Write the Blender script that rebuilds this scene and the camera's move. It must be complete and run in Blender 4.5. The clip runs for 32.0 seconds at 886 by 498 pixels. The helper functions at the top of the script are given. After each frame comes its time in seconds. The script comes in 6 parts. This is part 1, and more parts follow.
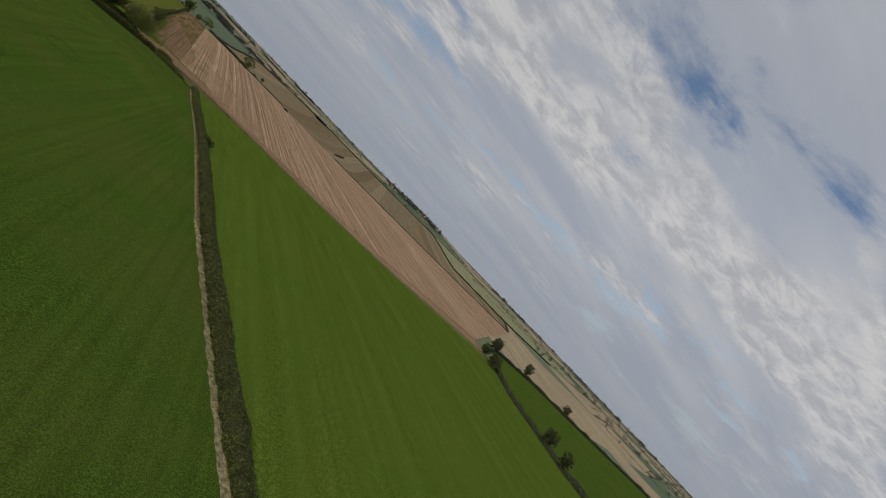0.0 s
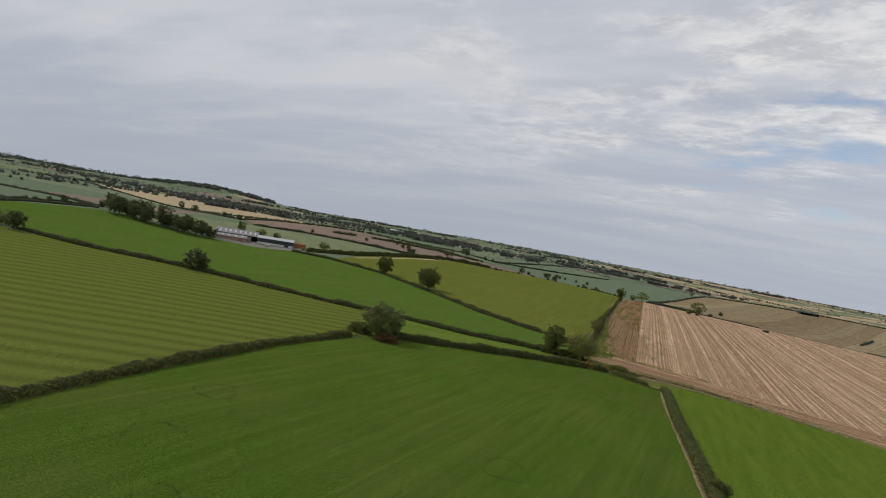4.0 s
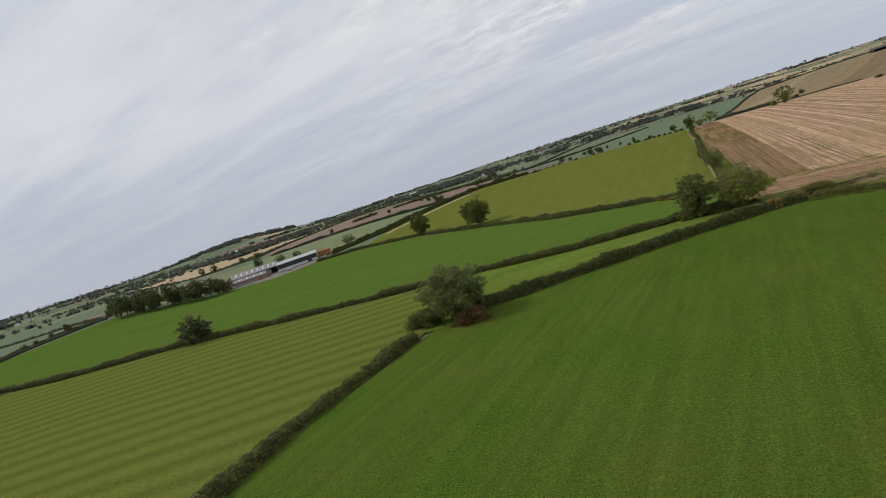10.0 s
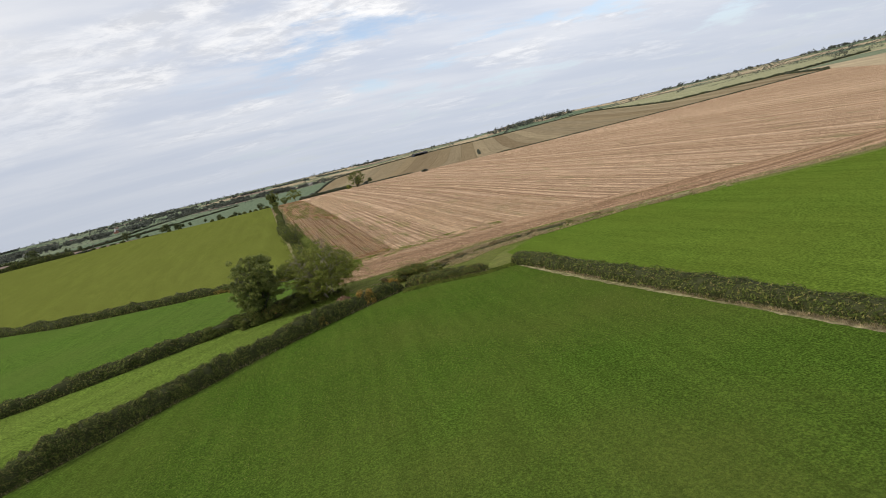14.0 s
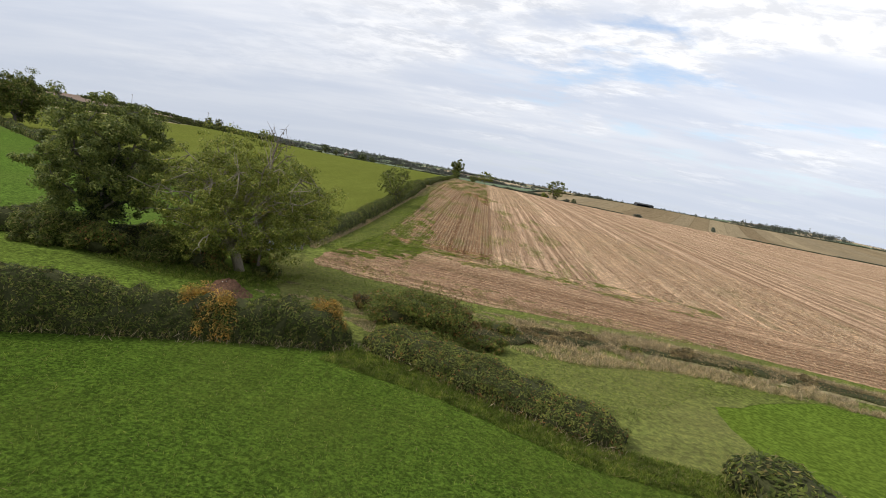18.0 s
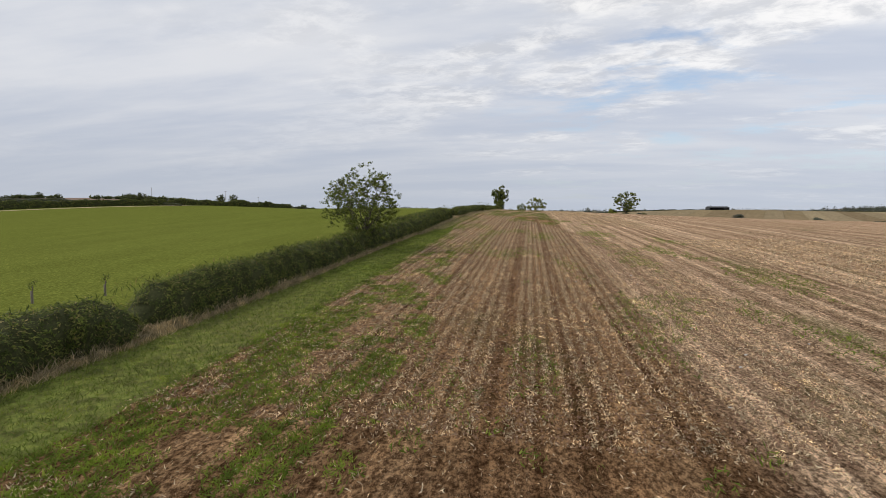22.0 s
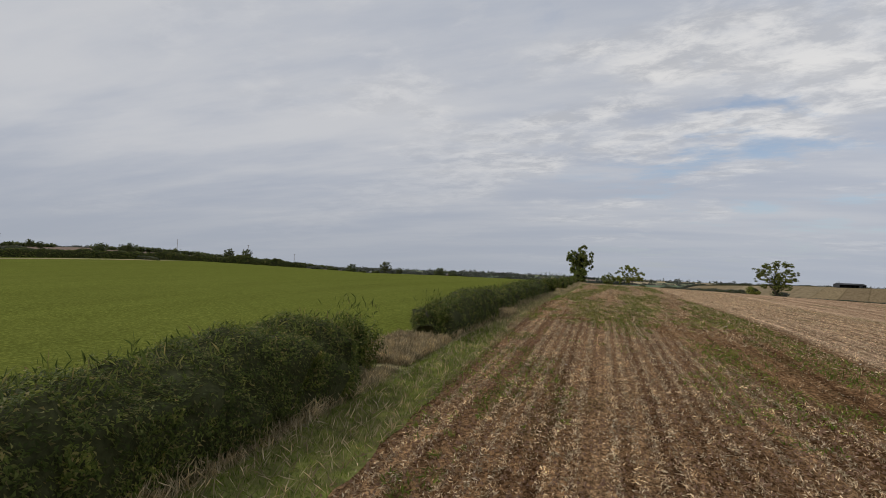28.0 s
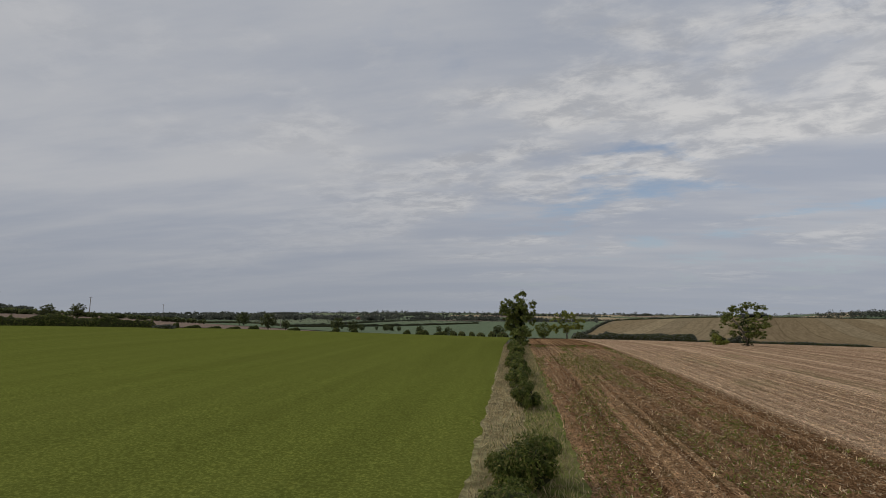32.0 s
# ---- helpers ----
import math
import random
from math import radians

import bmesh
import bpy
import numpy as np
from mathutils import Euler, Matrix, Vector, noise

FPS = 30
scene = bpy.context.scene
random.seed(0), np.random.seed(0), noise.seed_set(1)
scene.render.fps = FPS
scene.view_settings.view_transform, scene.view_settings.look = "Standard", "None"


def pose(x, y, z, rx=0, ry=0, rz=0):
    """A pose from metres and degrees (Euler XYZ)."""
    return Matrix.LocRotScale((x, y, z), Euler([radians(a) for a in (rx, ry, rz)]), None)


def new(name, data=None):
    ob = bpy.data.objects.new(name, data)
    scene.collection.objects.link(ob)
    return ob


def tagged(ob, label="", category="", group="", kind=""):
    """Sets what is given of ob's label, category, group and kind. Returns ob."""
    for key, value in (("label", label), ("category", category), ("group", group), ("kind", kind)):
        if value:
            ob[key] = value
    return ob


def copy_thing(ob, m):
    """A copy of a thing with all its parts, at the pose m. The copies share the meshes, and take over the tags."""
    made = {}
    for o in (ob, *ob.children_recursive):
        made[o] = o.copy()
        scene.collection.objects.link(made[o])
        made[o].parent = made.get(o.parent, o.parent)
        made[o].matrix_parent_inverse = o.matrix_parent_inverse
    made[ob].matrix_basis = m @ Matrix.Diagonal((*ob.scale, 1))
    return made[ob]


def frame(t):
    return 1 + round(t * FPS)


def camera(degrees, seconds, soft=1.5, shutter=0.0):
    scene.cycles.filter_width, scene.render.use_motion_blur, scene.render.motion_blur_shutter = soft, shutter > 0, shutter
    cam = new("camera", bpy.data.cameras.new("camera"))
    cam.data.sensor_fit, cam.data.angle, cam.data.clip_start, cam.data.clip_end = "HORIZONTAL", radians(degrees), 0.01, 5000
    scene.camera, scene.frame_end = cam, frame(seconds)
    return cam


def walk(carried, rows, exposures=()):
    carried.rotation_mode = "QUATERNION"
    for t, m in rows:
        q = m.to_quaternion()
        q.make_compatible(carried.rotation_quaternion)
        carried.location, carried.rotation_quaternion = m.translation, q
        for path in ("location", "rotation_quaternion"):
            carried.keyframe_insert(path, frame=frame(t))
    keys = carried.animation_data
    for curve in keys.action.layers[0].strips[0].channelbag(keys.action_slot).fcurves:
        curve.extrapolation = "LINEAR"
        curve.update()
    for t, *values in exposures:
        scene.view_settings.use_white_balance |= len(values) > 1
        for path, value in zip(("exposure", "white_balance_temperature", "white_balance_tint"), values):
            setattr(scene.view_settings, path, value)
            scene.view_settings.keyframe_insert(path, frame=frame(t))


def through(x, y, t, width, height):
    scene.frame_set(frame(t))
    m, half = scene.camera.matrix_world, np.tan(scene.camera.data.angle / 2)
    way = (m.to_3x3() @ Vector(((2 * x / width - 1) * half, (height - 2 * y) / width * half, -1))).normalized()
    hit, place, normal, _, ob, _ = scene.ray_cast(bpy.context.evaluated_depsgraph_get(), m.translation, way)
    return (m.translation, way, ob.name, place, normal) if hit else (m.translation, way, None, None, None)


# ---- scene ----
cam = camera(81.25, 32.0, 0.6)
PATH = [
    (0.0, pose(20.16, -345.20, 42.78, 87.94, -46.01, -31.00)),
    (0.5, pose(23.89, -336.79, 46.06, 89.72, -39.79, -16.54)),
    (1.0, pose(26.90, -329.11, 49.10, 89.71, -33.58, -6.89)),
    (1.5, pose(28.69, -321.62, 51.35, 89.77, -27.86, 0.84)),
    (2.0, pose(29.33, -312.83, 52.10, 89.49, -22.86, 7.34)),
    (2.5, pose(28.37, -304.10, 52.10, 89.39, -18.33, 12.63)),
    (3.0, pose(26.54, -295.36, 51.53, 89.54, -14.40, 16.63)),
    (3.5, pose(24.44, -287.29, 51.16, 88.97, -11.94, 19.34)),
    (5.5, pose(13.51, -260.73, 53.00, 81.98, -6.55, 30.13)),
    (6.0, pose(11.30, -255.18, 52.22, 79.55, -5.29, 32.52)),
    (6.5, pose(8.74, -249.71, 50.43, 77.76, -3.75, 34.77)),
    (7.0, pose(5.95, -244.24, 48.49, 76.53, -2.23, 36.44)),
    (7.5, pose(2.95, -238.66, 46.42, 75.98, -0.81, 37.32)),
    (8.0, pose(-0.33, -232.83, 44.37, 76.12, 1.34, 37.49)),
    (8.5, pose(-4.27, -226.34, 42.61, 77.17, 4.45, 36.59)),
    (9.0, pose(-8.57, -219.42, 41.05, 79.58, 10.35, 33.57)),
    (9.5, pose(-12.70, -212.72, 39.67, 81.19, 15.20, 28.92)),
    (10.0, pose(-16.19, -204.31, 38.38, 81.98, 17.93, 23.63)),
    (10.5, pose(-18.80, -195.41, 37.62, 82.59, 19.92, 18.42)),
    (11.0, pose(-20.18, -186.41, 36.98, 82.90, 21.04, 12.23)),
    (11.5, pose(-20.22, -176.87, 36.33, 82.28, 21.22, 6.44)),
    (12.0, pose(-19.51, -167.37, 35.53, 80.85, 22.52, -1.66)),
    (12.5, pose(-18.09, -158.03, 33.98, 79.74, 23.74, -6.83)),
    (13.0, pose(-15.59, -148.57, 31.77, 79.07, 23.85, -12.53)),
    (13.5, pose(-12.25, -139.73, 29.25, 78.72, 21.78, -17.17)),
    (15.5, pose(7.99, -110.50, 22.64, 75.81, -18.34, -15.06)),
    (16.0, pose(12.81, -101.36, 20.14, 75.98, -20.99, -10.14)),
    (16.5, pose(16.42, -91.46, 17.97, 76.80, -20.90, -5.34)),
    (17.0, pose(18.72, -81.47, 16.05, 77.61, -17.32, -0.62)),
    (17.5, pose(20.15, -71.50, 14.29, 80.16, -12.44, 2.66)),
    (18.0, pose(21.04, -61.07, 12.63, 81.17, -10.32, 4.55)),
    (18.5, pose(21.61, -50.66, 11.24, 81.90, -8.49, 6.42)),
    (19.0, pose(21.59, -40.97, 10.53, 82.43, -6.85, 8.01)),
    (19.5, pose(21.03, -31.60, 9.77, 82.98, -4.58, 8.99)),
    (20.0, pose(20.38, -22.60, 9.14, 83.98, -1.66, 9.81)),
    (20.5, pose(19.63, -12.62, 8.36, 83.86, 0.35, 9.97)),
    (21.0, pose(19.08, -3.42, 7.50, 84.90, 1.59, 9.76)),
    (21.5, pose(18.68, 6.03, 6.43, 85.36, 1.39, 9.45)),
    (22.0, pose(18.49, 15.42, 5.84, 85.88, -0.18, 9.54)),
    (22.5, pose(18.09, 25.09, 5.41, 86.86, -0.87, 9.78)),
    (23.0, pose(17.71, 34.41, 4.74, 87.80, -1.36, 10.23)),
    (23.5, pose(17.32, 43.65, 4.33, 88.58, -1.70, 10.76)),
    (24.0, pose(17.04, 52.47, 4.43, 89.57, -2.50, 11.28)),
    (24.5, pose(16.64, 61.14, 4.85, 89.54, -3.41, 11.84)),
    (25.0, pose(15.89, 70.39, 5.26, 90.41, -3.41, 12.68)),
    (25.5, pose(14.76, 79.66, 5.76, 91.21, -2.57, 13.54)),
    (27.5, pose(11.00, 114.80, 8.30, 91.85, -3.47, 16.60)),
    (28.0, pose(8.80, 123.09, 8.80, 92.66, -2.27, 17.12)),
    (28.5, pose(6.00, 131.09, 9.20, 93.62, -0.60, 17.24)),
    (29.0, pose(3.20, 138.51, 9.80, 94.52, 1.24, 16.89)),
    (29.5, pose(1.10, 146.18, 10.70, 95.50, 3.41, 16.20)),
    (30.0, pose(-0.60, 153.55, 11.60, 96.47, 5.49, 14.74)),
    (30.5, pose(-1.70, 161.57, 12.70, 96.61, 6.21, 12.96)),
    (31.0, pose(-1.83, 169.84, 13.70, 96.04, 4.88, 10.59)),
    (31.5, pose(-1.59, 177.92, 14.70, 96.33, 2.42, 8.66)),
    (32.0, pose(-1.26, 186.23, 15.70, 97.13, -0.13, 7.63)),
]
# the clip's camera opens up over the fields and closes down again against the sky
walk(cam, PATH, [(0, -0.9), (1.5, -0.74), (2.5, -0.54), (3.5, -0.44), (5.5, 0.1), (7, 0.54), (8.2, 0.62), (9, 0.26), (10, -0.15), (11, -0.26), (12, -0.06), (13.5, 0.1), (16, 0.1), (17, 0.18), (18, 0.26), (20, 0.1), (22, -0.04), (24, -0.24), (25, -0.27), (28, -0.44), (29, -0.72), (30, -0.9), (31, -0.92), (32, -0.76)])

# ---- light: bright broken overcast, soft sun high on the west side ----
SUN_TURN, SUN_HEIGHT = 92.0, 42.0
world = bpy.data.worlds.new("overcast_sky")
scene.world = world
world.use_nodes = True


def nodes_of(tree):
    tree.nodes.clear()

    def add(kind, **kw):
        n = tree.nodes.new(kind)
        for k, v in kw.items():
            if k in n.inputs:
                n.inputs[k].default_value = v
        return n

    def link(a, out, b, inp):
        tree.links.new(a.outputs[out], b.inputs[inp])

    return add, link


def ramp_of(node, stops, mode="LINEAR"):
    r = node.color_ramp
    r.interpolation = mode
    while len(r.elements) < len(stops):
        r.elements.new(0.5)
    for e, (p, c) in zip(r.elements, stops):
        e.position = p
        e.color = (*c, 1) if len(c) == 3 else c


def math_node(add, link, op, a, b=None, clamp=False):
    n = add("ShaderNodeMath")
    n.operation, n.use_clamp = op, clamp
    for i, v in enumerate((a, b)):
        if v is None:
            continue
        if isinstance(v, (int, float)):
            n.inputs[i].default_value = v
        else:
            link(v[0], v[1], n, i)
    return n


def blend(add, link, kind, fac, a, b):
    m = add("ShaderNodeMix")
    m.data_type, m.blend_type = "RGBA", kind
    for i, v in ((0, fac), (6, a), (7, b)):
        if isinstance(v, (int, float)):
            m.inputs[i].default_value = v
        elif len(v) == 3 and isinstance(v[0], (int, float)):
            m.inputs[i].default_value = (*v, 1)
        else:
            link(v[0], v[1], m, i)
    return m


def build_sky():
    add, link = nodes_of(world.node_tree)
    out = add("ShaderNodeOutputWorld")
    sky = add("ShaderNodeTexSky")
    sky.sky_type, sky.sun_disc = "NISHITA", False
    sky.sun_elevation, sky.sun_rotation = radians(SUN_HEIGHT), radians(-SUN_TURN)
    co = add("ShaderNodeTexCoord")
    sep = add("ShaderNodeSeparateXYZ")
    link(co, "Generated", sep, 0)
    up = math_node(add, link, "MAXIMUM", (sep, 2), 0.0)
    up = math_node(add, link, "ADD", (up, 0), 0.13)
    px = math_node(add, link, "DIVIDE", (sep, 0), (up, 0))
    py = math_node(add, link, "DIVIDE", (sep, 1), (up, 0))
    flat = add("ShaderNodeCombineXYZ")
    link(px, 0, flat, 0), link(py, 0, flat, 1)

    def turned(scale, shift=(0, 0, 0)):
        m = add("ShaderNodeMapping")
        m.inputs["Rotation"].default_value = (0, 0, radians(33))
        m.inputs["Scale"].default_value = scale
        m.inputs["Location"].default_value = shift
        link(flat, 0, m, 0)
        return m

    def cloud(mp, scale, detail, rough, dist, lo, hi):
        n = add("ShaderNodeTexNoise", Scale=scale, Detail=detail, Roughness=rough, Distortion=dist)
        link(mp, 0, n, 0)
        r = add("ShaderNodeMapRange")
        r.interpolation_type = "SMOOTHSTEP"
        r.inputs[1].default_value, r.inputs[2].default_value = lo, hi
        link(n, 0, r, 0)
        return n, r

    # a thin veil drawn out along the wind
    _, veil = cloud(turned((0.45, 1.5, 1), CLOUD_SHIFT), 0.9, 7, 0.55, 0.1, 0.36, 0.66)
    tone = blend(add, link, "MIX", (veil, 0), VEIL_DARK, VEIL_PALE)
    # heaped cloud gathers in one long bank across the north, thinner elsewhere
    mp = turned((0.8, 1.15, 1), CLOUD_SHIFT)
    ts = add("ShaderNodeSeparateXYZ")
    link(turned((1, 1, 1)), 0, ts, 0)
    off = math_node(add, link, "SUBTRACT", (ts, 1), BANK_AT)
    off = math_node(add, link, "ABSOLUTE", (off, 0))
    bank = add("ShaderNodeMapRange")
    bank.interpolation_type = "SMOOTHSTEP"
    bank.inputs[1].default_value, bank.inputs[2].default_value = 0.1, BANK_WIDE
    bank.inputs[3].default_value, bank.inputs[4].default_value = 0.15, 0.0
    link(off, 0, bank, 0)
    heap = add("ShaderNodeTexNoise", Scale=1.15, Detail=12, Roughness=0.6, Distortion=0.15)
    link(mp, 0, heap, 0)
    thick = math_node(add, link, "ADD", (heap, 0), (bank, 0))
    mask = add("ShaderNodeMapRange")
    mask.interpolation_type = "SMOOTHSTEP"
    mask.inputs[1].default_value, mask.inputs[2].default_value = 0.50, 0.66
    link(thick, 0, mask, 0)
    east = add("ShaderNodeMapRange")
    east.interpolation_type = "SMOOTHSTEP"
    east.inputs[1].default_value, east.inputs[2].default_value = -1.4, 0.1
    east.inputs[3].default_value, east.inputs[4].default_value = 0.25, 1.0
    link(px, 0, east, 0)
    mask = math_node(add, link, "MULTIPLY", (mask, 0), (east, 0))
    _, curl = cloud(mp, 6.5, 12, 0.66, 0.3, 0.38, 0.62)
    puff = blend(add, link, "MIX", (curl, 0), PUFF_DARK, PUFF_LIGHT)
    deck = blend(add, link, "MIX", (math_node(add, link, "MULTIPLY", (mask, 0), 0.75), 0), (tone, 2), (puff, 2))
    # breaks of open sky, only where the veil is thin
    _, hole = cloud(turned((0.7, 1.0, 1), (3.1, 0.4, 0)), 1.6, 9, 0.62, 0.2, 0.50, 0.66)
    open_east = add("ShaderNodeMapRange")
    open_east.interpolation_type = "SMOOTHSTEP"
    open_east.inputs[1].default_value, open_east.inputs[2].default_value = -0.6, 0.5
    link(px, 0, open_east, 0)
    gap = math_node(add, link, "MULTIPLY", (math_node(add, link, "MULTIPLY", (hole, 0), 0.7), 0), (open_east, 0))
    rift = add("ShaderNodeVectorMath")
    rift.operation = "DISTANCE"
    rift.inputs[1].default_value = (1.2, 0.95, 0)
    link(flat, 0, rift, 0)
    clear = add("ShaderNodeMapRange")
    clear.interpolation_type = "SMOOTHSTEP"
    clear.inputs[1].default_value, clear.inputs[2].default_value = 0.15, 0.6
    clear.inputs[3].default_value, clear.inputs[4].default_value = 0.4, 0.0
    link(rift, "Value", clear, 0)
    gap = math_node(add, link, "ADD", (gap, 0), (math_node(add, link, "MULTIPLY", (clear, 0), (math_node(add, link, "ADD", (hole, 0), 0.45), 0)), 0), True)
    gap = math_node(add, link, "SUBTRACT", (gap, 0), (math_node(add, link, "MULTIPLY", (mask, 0), 0.55), 0), True)
    blue = add("ShaderNodeVectorMath")
    blue.operation = "SCALE"
    blue.inputs["Scale"].default_value = 0.155
    link(sky, 0, blue, 0)
    broken = blend(add, link, "MIX", (gap, 0), (deck, 2), (blue, 0))
    # one grey-blue haze low over the horizon
    low = add("ShaderNodeMapRange")
    low.interpolation_type = "SMOOTHSTEP"
    low.inputs[1].default_value, low.inputs[2].default_value = -0.02, 0.24
    low.inputs[3].default_value, low.inputs[4].default_value = 0.9, 0.0
    link(sep, 2, low, 0)
    mix = blend(add, link, "MIX", (low, 0), (broken, 2), HAZE)
    # the clouds across from the hidden sun are lit full on and stand brighter than the thin veil before it
    s = Vector((-math.sin(radians(SUN_TURN)) * math.cos(radians(SUN_HEIGHT)), math.cos(radians(SUN_TURN)) * math.cos(radians(SUN_HEIGHT)), math.sin(radians(SUN_HEIGHT))))
    dot = add("ShaderNodeVectorMath")
    dot.operation = "DOT_PRODUCT"
    dot.inputs[1].default_value = s
    link(co, "Generated", dot, 0)
    glow = add("ShaderNodeMapRange")
    glow.inputs[1].default_value, glow.inputs[2].default_value = -0.35, 0.2
    glow.inputs[3].default_value, glow.inputs[4].default_value = SKY_GAIN * 1.31, SKY_GAIN * 1.18
    link(dot, "Value", glow, 0)
    bg = add("ShaderNodeBackground")
    link(mix, 2, bg, 0), link(glow, 0, bg, 1)
    link(bg, 0, out, 0)


CLOUD_SHIFT = (0.4, 1.7, 0.0)
VEIL_DARK, VEIL_PALE = (0.50, 0.545, 0.64), (0.69, 0.705, 0.745)
PUFF_DARK, PUFF_LIGHT = (0.60, 0.61, 0.64), (0.93, 0.915, 0.90)
HAZE = (0.445, 0.485, 0.56)
BANK_AT, BANK_WIDE = 2.02, 0.75
SKY_GAIN = 0.92
build_sky()
sun = new("sun", bpy.data.lights.new("sun", "SUN"))
sun.data.energy, sun.data.angle, sun.data.color = 2.1, radians(14), (1.0, 0.96, 0.9)
sun.matrix_world = pose(0, 0, 80, 90 - SUN_HEIGHT, 0, 180 + SUN_TURN)


# ---- the lie of the land ----
HILLS = [(5, 75, 45, -1.18), (0, 0, 120, -3.35), (0, 150, 90, 8.38), (0, 300, 110, 5.26), (-80, -220, 120, 5.81), (-320, -80, 150, -0.55), (-190, 150,
         90, -3.42), (-330, 460, 170, 11.01), (100, -10, 90, -1.41), (110, 430, 150, 3.02), (-520, 80, 200, 9.97), (320, 800, 280, -7.3), (-150, 800, 200,
         -3.25), (35, -100, 60, 2.38), (80, 200, 90, -4.47), (850, 1100, 350, 12.06), (-100, 60, 60, -0.73), (-375, 150, 80, -8.36), (-500, 560, 130, 12.21),
         (335, 970, 150, 9.16), (-40, 85, 20, 0.04), (-40, 110, 20, -0.47), (-40, 130, 20, -0.31), (-40, 150, 20, -0.63), (-40, 172, 22, -0.33), (-40, 200, 30,
         -0.23), (-40, 240, 35, -0.2), (-40, 290, 35, -0.02), (0, 85, 20, 0.08), (0, 110, 20, -0.81), (0, 130, 20, -0.48), (0, 150, 20, -1.06), (0, 172, 22,
         -0.57), (0, 200, 30, -0.8), (0, 240, 35, -0.86), (0, 290, 35, -0.28), (40, 85, 20, 0.04), (40, 110, 20, -0.47), (40, 130, 20, -0.31), (40, 150, 20,
         -0.63), (40, 172, 22, -0.33), (40, 200, 30, -0.23), (40, 240, 35, -0.2), (40, 290, 35, -0.02), (200, 1040, 170, 5.0), (470, 1090, 150, 2.5)]
FAR_HILLS = [(1500, 2500, 260, 26), (-2600, 900, 600, 24), (-2300, 1980, 260, 46), (-900, 3600, 900, 20), (700, 4000, 900, 6), (-3400, -600, 900, 50), (2600, 1800, 800, 12), (2300, -200, 700, 10), (500, 2100, 520, -16), (1250, 1500, 300, -8)]


def ground_z(x, y):
    z = 0.0
    for cx, cy, s, a in HILLS + FAR_HILLS:
        z += a * np.exp(-((x - cx) ** 2 + (y - cy) ** 2) / (2 * s * s))
    return z


def gz(x, y):
    return float(ground_z(x, y)) + 0.05


# ---- materials ----
MATS = {}


def material(name, fill):
    if name in MATS:
        return MATS[name]
    m = bpy.data.materials.new(name)
    m.use_nodes = True
    add, link = nodes_of(m.node_tree)
    out = add("ShaderNodeOutputMaterial")
    b = add("ShaderNodeBsdfPrincipled")
    link(b, 0, out, 0)
    fill(add, link, b)
    MATS[name] = m
    return m


def place(add, link, scale=(1, 1, 1), turn=0.0):
    """Object coordinates, turned to a bearing first and then stretched along it."""
    co = add("ShaderNodeTexCoord")
    rot = add("ShaderNodeMapping")
    rot.inputs["Rotation"].default_value = (0, 0, radians(turn))
    link(co, "Object", rot, 0)
    mp = add("ShaderNodeMapping")
    mp.inputs["Scale"].default_value = scale
    link(rot, 0, mp, 0)
    return mp


def noise_ramp(add, link, mp, scale, stops, detail=6, rough=0.6, dist=0.0):
    n = add("ShaderNodeTexNoise", Scale=scale, Detail=detail, Roughness=rough, Distortion=dist)
    link(mp, 0, n, 0)
    r = add("ShaderNodeValToRGB")
    ramp_of(r, stops)
    link(n, 0, r, 0)
    return n, r


def bump(add, link, b, src, strength, distance):
    n = add("ShaderNodeBump", Strength=strength, Distance=distance)
    link(src[0], src[1], n, "Height")
    link(n, 0, b, "Normal")


